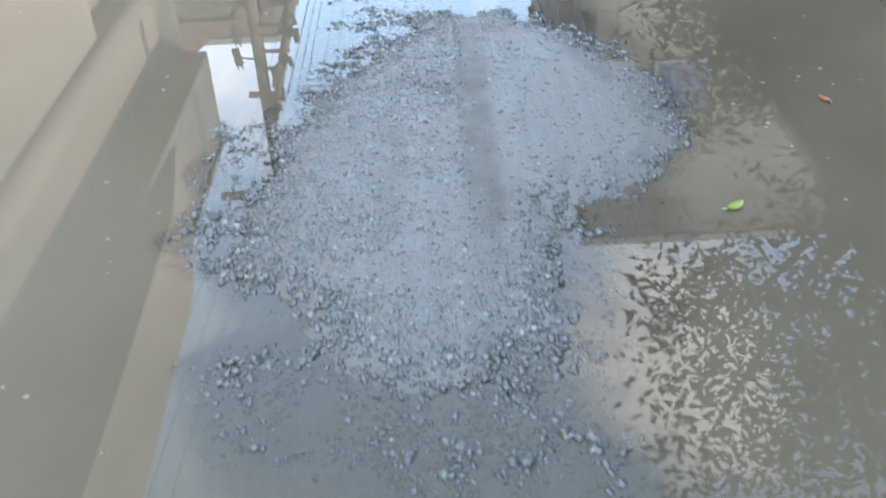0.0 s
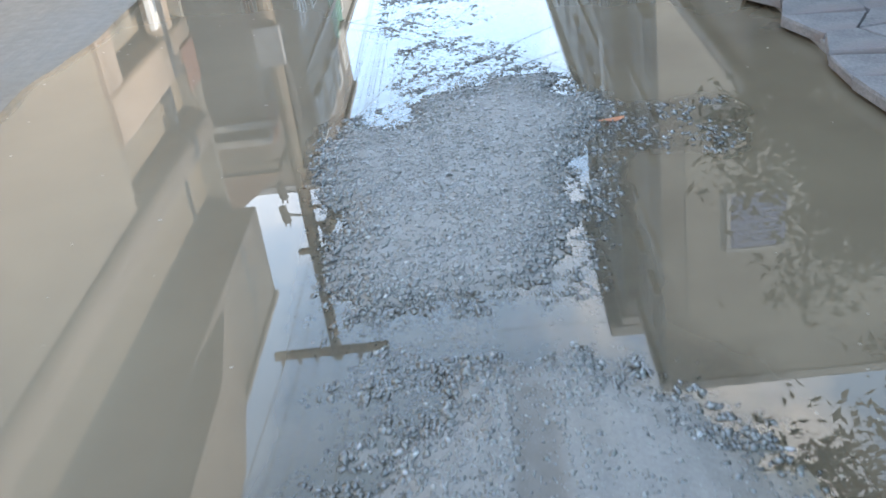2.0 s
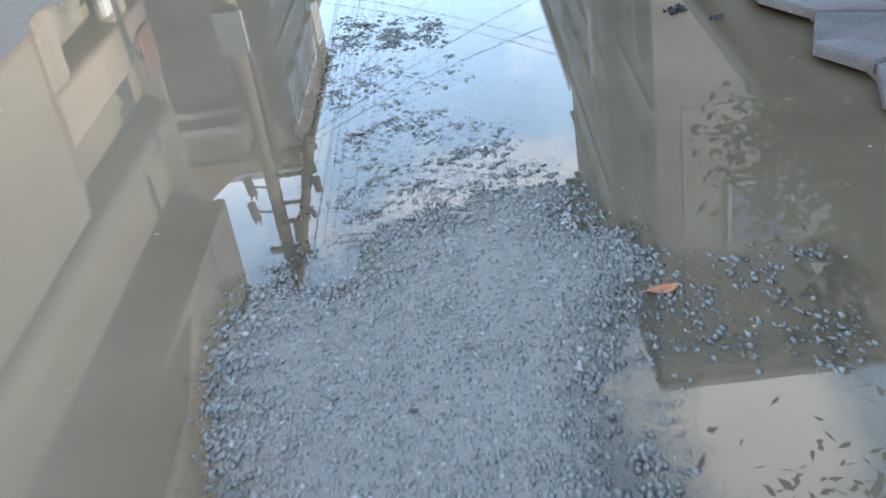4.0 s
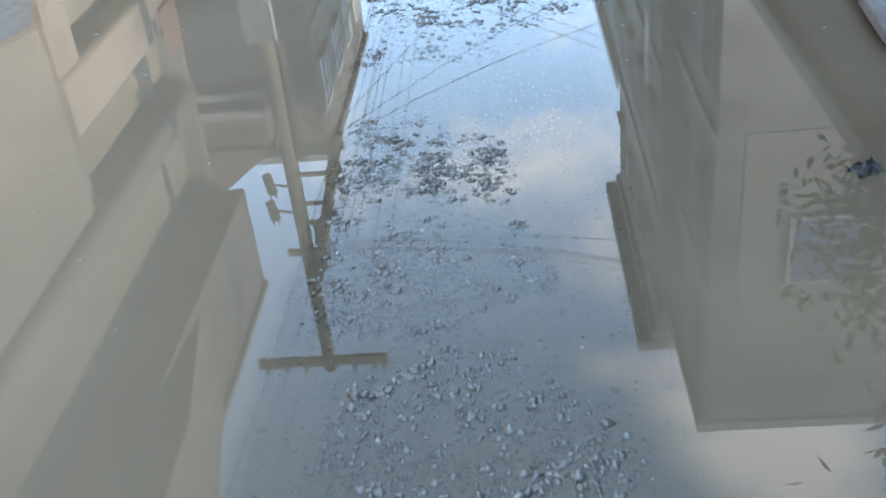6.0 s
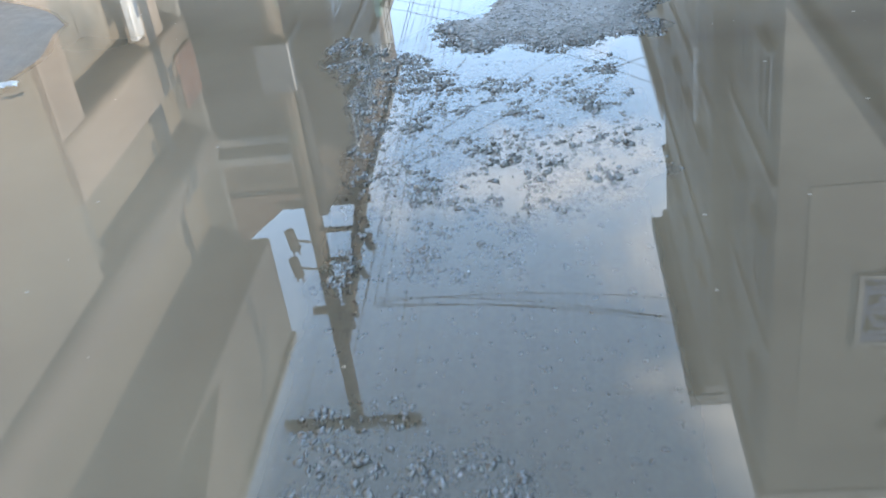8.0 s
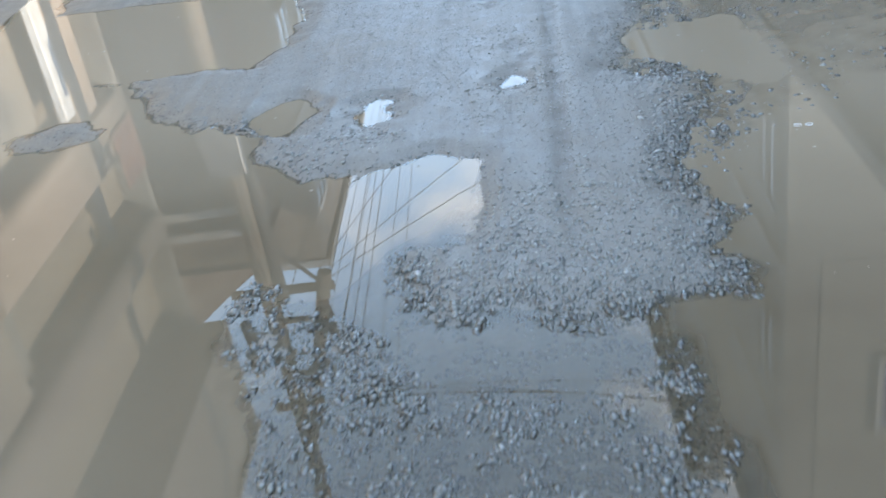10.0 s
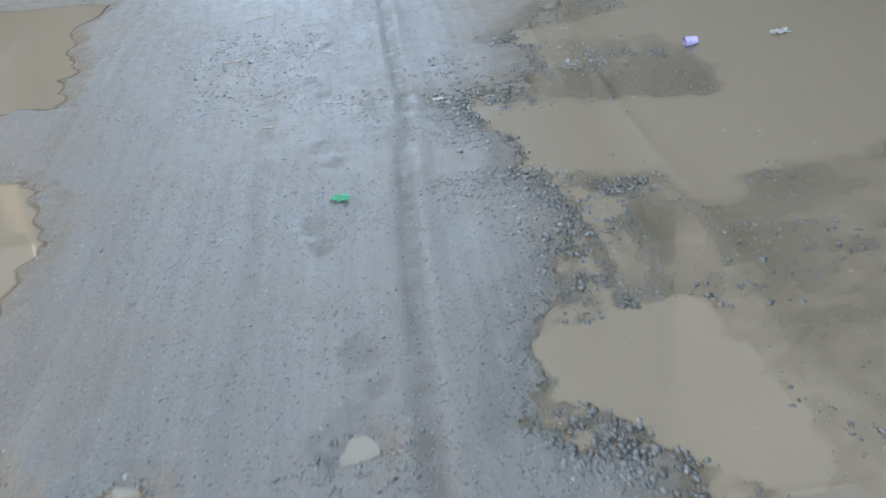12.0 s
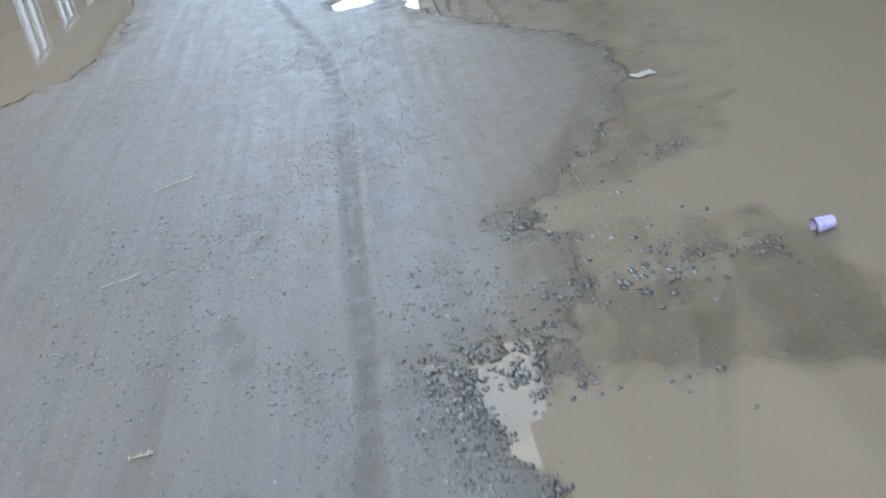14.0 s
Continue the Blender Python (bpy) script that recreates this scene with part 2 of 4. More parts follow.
MUD, WATER, GRAVEL = wet_ground(), murky_water(), stone_material()
PINK = surface("pink_beige_plaster", (0.3, 0.235, 0.18), (0.42, 0.335, 0.265), 1.2, spots=(0.29, 0.235, 0.18))
OLIVE = surface("greenish_grey_plaster", (0.25, 0.21, 0.163), (0.335, 0.283, 0.218), 0.9, spots=(0.23, 0.193, 0.15))
GREYPLASTER = surface("weathered_grey_plaster", (0.21, 0.185, 0.15), (0.32, 0.285, 0.235), 1.6, spots=(0.16, 0.15, 0.13))
BROWNWALL = surface("dark_brown_plaster", (0.13, 0.1, 0.075), (0.24, 0.19, 0.145), 2.0, spots=(0.1, 0.085, 0.07))
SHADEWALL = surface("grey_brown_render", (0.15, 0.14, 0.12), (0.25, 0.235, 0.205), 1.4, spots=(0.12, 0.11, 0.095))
CREAM = surface("cream_painted_wall", (0.2, 0.183, 0.152), (0.29, 0.268, 0.225), 1.5, spots=(0.23, 0.21, 0.17))
CONCRETE = surface("grey_concrete", (0.26, 0.255, 0.24), (0.42, 0.41, 0.385), 5.0, spots=(0.22, 0.21, 0.19))
FLAG = surface("pale_paving_stone", (0.066, 0.063, 0.06), (0.145, 0.136, 0.13), 5.0, (0.7, 0.9), 0.5, 70, spec=0.2, vary=0.22, spots=(0.12, 0.1, 0.092))
KERB = surface("damp_kerb_stone", (0.1, 0.1, 0.1), (0.2, 0.2, 0.19), 6.0, (0.4, 0.7))
POLE = surface("weathered_wood_pole", (0.09, 0.07, 0.05), (0.2, 0.16, 0.12), 9.0, spots=(0.1, 0.11, 0.08))
STEEL = surface("dull_grey_steel", (0.13, 0.135, 0.14), (0.22, 0.225, 0.23), 8.0, (0.4, 0.6), 0.05, metal=0.6)
CABLE = surface("black_cable_rubber", (0.02, 0.02, 0.02), (0.04, 0.04, 0.04), 8.0, (0.5, 0.6), 0.02)
PORCELAIN = surface("brown_glazed_porcelain", (0.09, 0.05, 0.035), (0.14, 0.08, 0.05), 8.0, (0.15, 0.25), 0.02)
TILEROOF = surface("brown_clay_roof", (0.17, 0.1, 0.07), (0.3, 0.2, 0.15), 4.0)
WHITETRIM = surface("white_painted_wood", (0.62, 0.62, 0.6), (0.78, 0.78, 0.75), 4.0, (0.4, 0.6), 0.06, spots=(0.55, 0.53, 0.48))
DARKWOOD = surface("red_brown_wood", (0.14, 0.065, 0.045), (0.24, 0.12, 0.085), 6.0, (0.45, 0.65))
BLUEPAINT = surface("blue_painted_shutter", (0.09, 0.12, 0.23), (0.13, 0.17, 0.29), 3.0, (0.35, 0.55), 0.05)
GREENSHEET = surface("green_corrugated_sheet", (0.05, 0.22, 0.14), (0.1, 0.32, 0.21), 4.0, (0.4, 0.6))
GLASS = surface("dark_window_glass", (0.02, 0.025, 0.03), (0.035, 0.04, 0.045), 3.0, (0.04, 0.08), 0.0)
BARK = surface("grey_brown_bark", (0.09, 0.075, 0.06), (0.18, 0.15, 0.12), 12.0, bump=0.5)
LEAF = surface("dark_green_leaves", (0.03, 0.055, 0.015), (0.07, 0.11, 0.035), 5.0, (0.45, 0.65), 0.1)
WEED = surface("fresh_green_weed", (0.05, 0.1, 0.02), (0.12, 0.19, 0.05), 9.0, (0.45, 0.65), 0.1)


# ---------------------------------------------------------------- mesh helpers
def link(name, bm, mat):
    me = bpy.data.meshes.new(name)
    bm.to_mesh(me)
    bm.free()
    me.materials.append(mat)
    return new(name, me)


def part(name, bm, mat, parent, label=""):
    ob = link(name, bm, mat)
    ob.parent = parent
    return tagged(ob, label)


def thing(name, label, category, group="", kind="", at=(0, 0, 0)):
    ob = new(name)
    ob.location = at
    return tagged(ob, label, category, group, kind)


def box(x0, y0, z0, x1, y1, z1, bevel=0.0, bm=None):
    made = bmesh.new()
    m = Matrix.LocRotScale(((x0 + x1) / 2, (y0 + y1) / 2, (z0 + z1) / 2), None, (abs(x1 - x0), abs(y1 - y0), abs(z1 - z0)))
    bmesh.ops.create_cube(made, size=1, matrix=m)
    if bevel:
        bmesh.ops.bevel(made, geom=made.edges[:], offset=bevel, segments=1, affect="EDGES")
    if bm is None:
        return made
    me = bpy.data.meshes.new("tmp")
    made.to_mesh(me)
    made.free()
    bm.from_mesh(me)
    bpy.data.meshes.remove(me)
    return bm


def rod(a, b, r0, r1=None, sides=10, bm=None):
    """A tapered round bar from a to b."""
    bm = bm or bmesh.new()
    a, b = Vector(a), Vector(b)
    turn = (b - a).to_track_quat("Z", "Y").to_matrix().to_4x4()
    m = Matrix.Translation((a + b) / 2) @ turn
    bmesh.ops.create_cone(bm, cap_ends=True, segments=sides, radius1=r0, radius2=r1 if r1 is not None else r0, depth=(b - a).length, matrix=m)
    return bm


def strand(a, b, sag, r=0.008, steps=14, sides=4):
    """A hanging cable from a to b."""
    bm = bmesh.new()
    a, b = Vector(a), Vector(b)
    rings = []
    along = (b - a).normalized()
    side = along.cross(Vector((0, 0, 1))).normalized()
    up = side.cross(along)
    for i in range(steps + 1):
        u = i / steps
        c = a.lerp(b, u) - Vector((0, 0, sag * 4 * u * (1 - u)))
        rings.append([bm.verts.new(c + r * (math.cos(k * math.tau / sides) * side + math.sin(k * math.tau / sides) * up)) for k in range(sides)])
    for p, q in zip(rings, rings[1:]):
        for k in range(sides):
            bm.faces.new((p[k], p[(k + 1) % sides], q[(k + 1) % sides], q[k]))
    return bm


# ---------------------------------------------------------------- the lie of the road
def vnoise(x, y, scale, seed):
    """Smooth value noise in 0..1 on arrays."""
    rng = np.random.default_rng(seed)
    table = rng.random((256, 256))
    u, v = x * scale, y * scale
    i, j = np.floor(u).astype(int), np.floor(v).astype(int)
    fu, fv = u - i, v - j
    fu, fv = fu * fu * (3 - 2 * fu), fv * fv * (3 - 2 * fv)
    a, b = table[i % 256, j % 256], table[(i + 1) % 256, j % 256]
    c, d = table[i % 256, (j + 1) % 256], table[(i + 1) % 256, (j + 1) % 256]
    return (a * (1 - fu) + b * fu) * (1 - fv) + (c * (1 - fu) + d * fu) * fv


def inside(x, y, poly):
    """Signed distance to a closed outline: positive inside; far off simply -9."""
    p = np.array(poly, float)
    (x0, y0), (x1, y1) = p.min(0) - 1.5, p.max(0) + 1.5
    close = (x > x0) & (x < x1) & (y > y0) & (y < y1)
    px, py = x[close], y[close]
    best, odd = np.full(px.shape, 1e9), np.zeros(px.shape, bool)
    for (ax, ay), (bx, by) in zip(p, np.roll(p, -1, 0)):
        ex, ey = bx - ax, by - ay
        u = np.clip(((px - ax) * ex + (py - ay) * ey) / (ex * ex + ey * ey), 0, 1)
        best = np.minimum(best, (px - ax - u * ex) ** 2 + (py - ay - u * ey) ** 2)
        with np.errstate(divide="ignore", invalid="ignore"):
            cross = ((ay > py) != (by > py)) & (px < ex * (py - ay) / ey + ax)
        odd ^= cross
    out = np.full(x.shape, -9.0)
    out[close] = np.where(odd, 1, -1) * np.sqrt(best)
    return out


def oval(x, y, cx, cy, rx, ry):
    return (1 - np.hypot((x - cx) / rx, (y - cy) / ry)) * min(rx, ry)


MOUND_1 = ((-0.49, 0.69), (-0.51, 0.42), (-0.53, 0.24), (-0.38, 0.18), (-0.29, 0.1), (-0.22, -0.07), (-0.09, -0.22), (0.03, -0.24), (0.21, -0.07), (0.29, 0.01), (0.3, 0.2), (0.34, 0.4),
           (0.31, 0.52), (0.4, 0.54), (0.54, 0.54), (0.72, 0.7), (0.79, 0.87), (0.77, 1.1), (0.64, 1.5), (0.47, 1.78), (0.3, 1.96), (0.1, 2.02), (-0.04, 1.9), (-0.14, 1.62), (-0.32, 1.38), (-0.38, 1.15), (-0.5, 0.97))
MOUND_2 = ((-0.57, 3.48), (-0.56, 3.68), (-0.52, 3.83), (-0.25, 3.79), (-0.24, 4.0), (-0.18, 4.11), (0.04, 4.12), (0.18, 4.22), (0.38, 4.22), (0.41, 3.97), (0.55, 3.85), (0.58, 3.62), (0.47, 3.42), (0.42, 3.2),
           (0.37, 3.0), (0.38, 2.73), (0.3, 2.53), (0.25, 2.36), (0.09, 2.29), (-0.18, 2.28), (-0.35, 2.24), (-0.42, 2.57), (-0.44, 2.9), (-0.53, 3.13))
# stony shallows: outline, height of the bed, how thick the stones lie
SHALLOWS = (
    (((-0.72, 0.85), (-0.67, 1.1), (-0.42, 1.13), (-0.4, 1.46), (-0.15, 1.95), (-0.1, 1.48), (-0.21, 0.76), (-0.25, 0.32), (-0.29, 0.15), (-0.52, 0.19), (-0.68, 0.38)), -0.003, 0.95),
    (((-0.56, -0.09), (-0.28, -0.03), (0.1, -0.06), (0.27, 0.27), (0.45, 0.45), (0.46, 0.28), (0.4, -0.12), (0.34, -0.32), (0.39, -0.6), (0.03, -0.62), (-0.15, -0.42), (-0.43, -0.37)), -0.006, 0.66),
    (((-0.38, 1.9), (-0.24, 2.03), (0.25, 2.0), (0.42, 1.9), (0.68, 1.58), (0.6, 1.45), (0.3, 1.85), (-0.1, 1.7)), -0.003, 0.8),
    (((-0.42, 1.95), (0.3, 2.02), (0.32, 2.45), (0.0, 2.55), (-0.42, 2.4)), -0.008, 0.42),
    (((-0.58, 3.2), (-0.6, 3.85), (-0.2, 4.15), (0.4, 4.32), (0.65, 3.7), (0.5, 2.9), (0.36, 2.2), (-0.42, 2.15), (-0.48, 2.9)), -0.004, 0.75),
    (((-0.3, 4.1), (-0.32, 4.9), (0.0, 5.0), (0.22, 4.8), (0.36, 4.3)), -0.0025, 0.82),
    (((-0.45, 5.1), (-0.45, 5.68), (0.08, 5.6), (0.15, 5.2), (-0.1, 5.05)), -0.005, 0.75),
    (((-0.44, 5.72), (-0.44, 6.34), (-0.26, 6.33), (0.05, 6.1), (0.05, 5.7)), -0.0035, 0.9),
    (((-0.48, 6.88), (-0.5, 7.7), (0.0, 7.65), (0.02, 6.86)), -0.005, 0.75),
    (((-0.76, 8.64), (-0.76, 8.92), (-0.47, 8.64), (-0.3, 8.5), (-0.1, 8.2), (-0.35, 7.85), (-0.55, 8.0), (-0.62, 8.25)), -0.002, 0.95),
    (((-0.52, 7.35), (-0.58, 8.3), (0.0, 8.45), (0.36, 8.4), (0.44, 7.9), (0.48, 7.4), (0.2, 7.2)), -0.0035, 0.9),
    (((-0.35, 9.0), (-0.28, 8.62), (0.3, 8.52), (0.56, 8.62), (0.1, 9.1)), -0.002, 0.85),
)
CLEAR = ((-0.6, -1.2), (-0.65, 4.0), (-0.62, 8.9), (-0.1, 9.6), (0.1, 8.7), (0.5, 8.5), (0.5, 4.5), (0.6, 3.0), (0.9, 1.4), (0.75, 0.6), (0.75, -1.2))
BED = ((-0.52, 4.0), (-0.52, 8.5), (0.55, 8.5), (0.52, 4.0))
SILT_BAR = ((0.59, 3.49), (0.71, 3.61), (0.87, 3.62), (1.02, 3.49), (0.93, 3.2), (0.86, 3.26), (0.78, 3.33), (0.66, 3.33), (0.58, 3.37))
ROAD = ((-0.36, 8.98), (-0.53, 9.57), (-0.68, 9.61), (-0.86, 9.79), (-1.0, 10.11), (-1.4, 10.3), (-1.75, 10.9),
        (-2.6, 11.3), (-2.7, 15.9), (-1.57, 16.07), (-1.26, 16.41), (-1.06, 17.03), (-1.2, 19), (-1.2, 40), (0.6, 40), (0.55, 18), (0.73, 16.77), (0.93, 16.25), (1.45, 15.4),
        (1.6, 14.95), (1.55, 14.5), (1.3, 13.9), (0.98, 13.49), (0.86, 13.27), (0.98, 13.15), (0.95, 12.8), (0.86, 12.63), (0.7, 12.63), (0.49, 12.59), (0.58, 12.36), (0.64, 12.16), (0.72, 12.05), (0.7, 11.87), (0.66, 11.72),
        (0.78, 11.5), (0.82, 11.25), (0.6, 10.85), (0.48, 10.3), (0.72, 10.1), (0.65, 9.7), (0.5, 9.25), (0.62, 9.03), (0.55, 8.63), (0.33, 8.56), (-0.2, 8.64))
SHOAL = ((0.45, 9.5), (0.75, 9.75), (1.2, 10.0), (2.2, 10.2), (2.4, 11.5), (1.7, 11.35), (1.5, 11.3), (1.36, 11.14), (1.15, 11.04), (1.03, 11.2), (1.0, 11.43), (0.8, 11.5), (0.5, 11.0))
SHELF = ((1.0, 13.5), (1.6, 13.7), (2.0, 14.6), (1.9, 15.6), (1.0, 16.6))
SHOAL_2 = ((0.7, 12.55), (1.1, 12.5), (1.5, 12.4), (1.6, 12.9), (1.5, 13.0), (1.3, 13.08), (0.9, 13.1))
POOLS = (
    ((-0.7, 9.4), (-0.53, 9.57), (-0.37, 9.62), (-0.23, 9.68), (-0.09, 9.58), (-0.1, 9.28), (-0.18, 9.03), (-0.34, 9.0), (-0.36, 8.83), (-0.44, 8.66), (-0.5, 8.7), (-0.7, 8.95)),
    ((-0.28, 8.5), (-0.05, 8.52), (0.3, 8.5), (0.36, 8.28), (0.1, 8.22), (-0.2, 8.32)),
    ((0.5, 10.36), (0.55, 10.68), (0.76, 10.79), (0.99, 10.78), (1.06, 10.58), (1.07, 10.35), (1.11, 10.1), (0.99, 9.93), (0.82, 9.98), (0.7, 10.2)),
    ((-0.62, 0.88), (-0.47, 0.92), (-0.44, 0.78), (-0.57, 0.57)),
)
SIDE_POOLS = (
    ((-3.2, 10.95), (-1.15, 10.9), (-0.99, 11.2), (-1.02, 11.9), (-1.2, 12.25), (-3.2, 12.4)),
    ((-3.2, 13.15), (-1.25, 13.1), (-1.35, 13.9), (-1.5, 14.5), (-1.35, 15.2), (-3.2, 15.6)),
)
SMALL_POOLS = ((0.03, 1.26, 0.075, 0.05), (-0.5, 10.1, 0.11, 0.14), (0.08, 10.27, 0.06, 0.1), (-0.88, 10.2, 0.13, 0.2), (-0.02, 2.14, 0.12, 0.1), (0.46, 16.9, 0.14, 0.16))
FEET = ((0.09, 10.57), (-0.04, 11.37), (0.0, 12.06), (-0.05, 12.85), (-0.02, 13.6))


def rut_line(y):
    """Where the long wheel mark runs."""
    return np.interp(y, (8.4, 9.2, 9.9, 10.7, 11.9, 12.6, 13.6, 14.1, 14.9, 15.6, 16.1, 16.6, 18), (0.14, 0.17, 0.2, 0.23, 0.28, 0.32, 0.33, 0.34, 0.335, 0.29, 0.21, 0.1, -0.2)) + 0.03 * (vnoise(y, y * 0, 0.8, 41) - 0.5)


def rut_at(x, y):
    """How deep in a wheel or drag mark a point lies, 0..1."""
    wob = 0.03 * (vnoise(y, y * 0, 0.8, 41) - 0.5)
    c = rut_line(y)
    late = np.exp(-(((x - c) / 0.032) ** 4)) * np.clip((y - 8.6) / 0.8, 0, 1)
    early = 1.3 * np.exp(-(((x - 0.15 - wob) / 0.055) ** 4)) * np.clip((y - 0.15) / 0.4, 0, 1) * np.clip((2.35 - y) / 0.2, 0, 1)
    early += 0.5 * np.exp(-(((x + 0.13 - wob) / 0.05) ** 4)) * np.clip((y - 0.15) / 0.4, 0, 1) * np.clip((1.3 - y) / 0.4, 0, 1)
    faint = 0.35 * np.exp(-(((x + 0.25 + wob) / 0.04) ** 4)) * np.clip((y - 9.8) / 0.5, 0, 1) * np.clip((14 - y) / 1.0, 0, 1)
    foot = np.zeros_like(x)
    for fx, fy in FEET:
        frayed = 0.035 * (vnoise(x, y, 30, 44) - 0.5)
        foot = np.maximum(foot, 0.65 * np.clip((oval(x, y, fx - 0.02, fy + 0.085, 0.05, 0.1) + frayed) / 0.02, 0, 1))
        foot = np.maximum(foot, 0.65 * np.clip((oval(x, y, fx + 0.015, fy - 0.085, 0.04, 0.06) + frayed) / 0.02, 0, 1))
    patchy = 0.55 + 0.6 * vnoise(x, y, 22, 43)
    return np.clip(0.95 * np.maximum.reduce([late, early, faint]) * patchy + foot, 0, 1)


def ground_height(x, y):
    wob = 0.09 * (vnoise(x, y, 7, 1) - 0.5) + 0.05 * (vnoise(x, y, 17, 2) - 0.5)
    h = np.full(x.shape, -0.075)
    for poly, slope, top in ((MOUND_1, 0.16, 0.022), (MOUND_2, 0.14, 0.017), (ROAD, 0.13, 0.02), (SHOAL, 0.025, -0.0028), (SHOAL_2, 0.03, -0.0028), (SHELF, 0.03, -0.002)):
        h = np.maximum(h, np.clip((inside(x, y, poly) + wob) * slope, -0.075, top))
    h = np.maximum(h, np.clip((inside(x, y, BED) + wob) * 0.1 - 0.014, -0.075, -0.013))
    h = np.maximum(h, np.clip((inside(x, y, SILT_BAR) + wob) * 0.06, -0.075, -0.0025))
    for poly, top, _ in SHALLOWS:
        h = np.maximum(h, np.clip((inside(x, y, poly) + 0.8 * wob) * 0.12 + top, -0.075, top))
    # banks of silt that hardly break the surface
    for cx, cy, rx, ry, top in ((0.95, 0.9, 0.35, 0.9, -0.012), (-1.9, 10.35, 0.3, 0.2, 0.012), (-0.95, 9.6, 0.5, 0.4, -0.012), (0.2, 15.5, 2.2, 4.0, -0.03)):
        h = np.maximum(h, np.clip((oval(x, y, cx, cy, rx, ry) + wob) * 0.12 - 0.01, -0.075, top))
    for poly, low in zip(POOLS + SIDE_POOLS, (0.04, 0.008, 0.04, 0.04, 0.04, 0.04)):
        h = np.minimum(h, np.maximum(-(inside(x, y, poly) + 0.9 * wob) * 0.2 + 0.002, -low))
    for cx, cy, rx, ry in SMALL_POOLS:
        h = np.minimum(h, np.maximum(-(oval(x, y, cx, cy, rx, ry) + 0.8 * wob) * 0.3 + 0.002, -0.02))
    edge = np.exp(-((h / 0.012) ** 2))
    smooth = np.clip((x - 0.75) / 0.25, 0, 1) * np.clip((y - 8.6) / 0.4, 0, 1)
    rough = np.clip(0.05 + 0.5 * edge * (1 - 0.75 * smooth) + 0.75 * stoniness(x, y), 0, 1)
    h = h + 0.008 * (vnoise(x, y, 11, 3) - 0.5) * rough + 0.007 * (vnoise(x, y, 34, 4) - 0.5) * rough
    h = h + 0.005 * (vnoise(x, y, 0.9, 5) - 0.5)
    dry = np.clip((y - 8.8) / 0.6, 0, 1) * (1 - smooth)
    h = h + dry * (0.004 * (vnoise(x, y * 0.05, 16, 7) - 0.5) + 0.0025 * (vnoise(x, y * 0.08, 38, 8) - 0.5))
    h = h - 0.007 * rut_at(x, y) + 0.004 * np.exp(-(((x - rut_line(y) - 0.062) / 0.03) ** 2)) * np.clip((y - 9.5) / 0.8, 0, 1)
    # banks rise out of the water behind the kerbs, and the street runs out level
    right, left = np.interp(y, (8.2, 9.2), (1.62, 3.0)), np.interp(y, (9.6, 10.6, 11.4), (-2.1, -3.3, -2.8)) + 0.2 * (vnoise(x, y, 2.2, 61) - 0.5)
    bank = np.clip(np.maximum(left - x, x - right), 0, 0.6) * 0.1
    return np.where(bank > 0, np.maximum(h, -0.02 + bank), h)


def stoniness(x, y):
    """Where loose gravel lies: 0..1."""
    fray = vnoise(x, y, 6, 71) + vnoise(x, y, 15, 72) - 1
    m1 = 0.85 * np.clip((inside(x, y, MOUND_1) + 0.02) / 0.1, 0, 1) + 0.25 * np.clip((0.1 - np.abs(inside(x, y, MOUND_1))) / 0.1, 0, 1)
    silt = np.clip((oval(x, y, 0.42, 1.1, 0.4, 0.85) + 0.1 * fray) / 0.16, 0, 1)
    m1 = m1 * (1 - 0.8 * silt) * (1 - 0.45 * np.clip(oval(x, y, 0.08, 0.4, 0.26, 0.62) / 0.1, 0, 1))
    m2 = np.clip((inside(x, y, MOUND_2) + 0.06) / 0.1, 0, 1) * (1 - 0.5 * np.clip(oval(x, y, 0.25, 3.5, 0.2, 0.35) / 0.1, 0, 1))
    s = np.maximum(m1, 0.95 * m2)
    for poly, _, thick in SHALLOWS:
        clump = np.clip((0.62 * vnoise(x, y, 8, 75) + 0.38 * vnoise(x, y, 21, 76) - 0.66 + 0.42 * thick) / 0.14, 0, 1)
        s = np.maximum(s, thick * clump * np.clip((inside(x, y, poly) + 0.06 + 0.08 * fray) / 0.08, 0, 1))
    s = np.maximum(s, 0.035 * (inside(x, y, BED) > 0))
    for cx, cy, rx, ry, k in ((0.7, 3.4, 0.3, 0.2, 0.12), (0.5, 8.75, 0.22, 0.35, 0.8), (-1.0, 10.15, 0.45, 0.14, 0.7), (-0.62, 9.85, 0.28, 0.2, 0.85), (0.62, 9.6, 0.2, 0.45, 0.7), (0.62, 10.15, 0.25, 0.2, 0.9), (0.08, 10.2, 0.2, 0.2, 0.5),
                              (0.75, 11.3, 0.3, 0.3, 0.8), (0.54, 12.25, 0.14, 0.45, 0.95), (0.66, 11.62, 0.3, 0.2, 0.8), (0.85, 11.45, 0.4, 0.18, 0.6), (0.2, 9.0, 0.6, 0.5, 0.3), (1.15, 12.85, 0.4, 0.14, 0.7),
                              (0.85, 13.3, 0.16, 0.2, 0.7), (0.15, 12.6, 0.2, 0.2, 0.5), (0.6, 12.9, 0.25, 0.35, 0.3), (-0.35, 13.3, 0.4, 0.8, 0.15)):
        s = np.maximum(s, k * np.clip((oval(x, y, cx, cy, rx, ry) + 0.08 * fray) / 0.16, 0, 1))
    pool = np.zeros_like(x)
    for poly, clean in zip(POOLS, (1.0, 0.6, 1.0, 1.0)):
        pool = np.maximum(pool, clean * np.clip((inside(x, y, poly) - 0.03) / 0.05, 0, 1))
    return s * (1 - 0.96 * pool) * (1 - 0.85 * np.clip(rut_at(x, y) * 1.3, 0, 1))


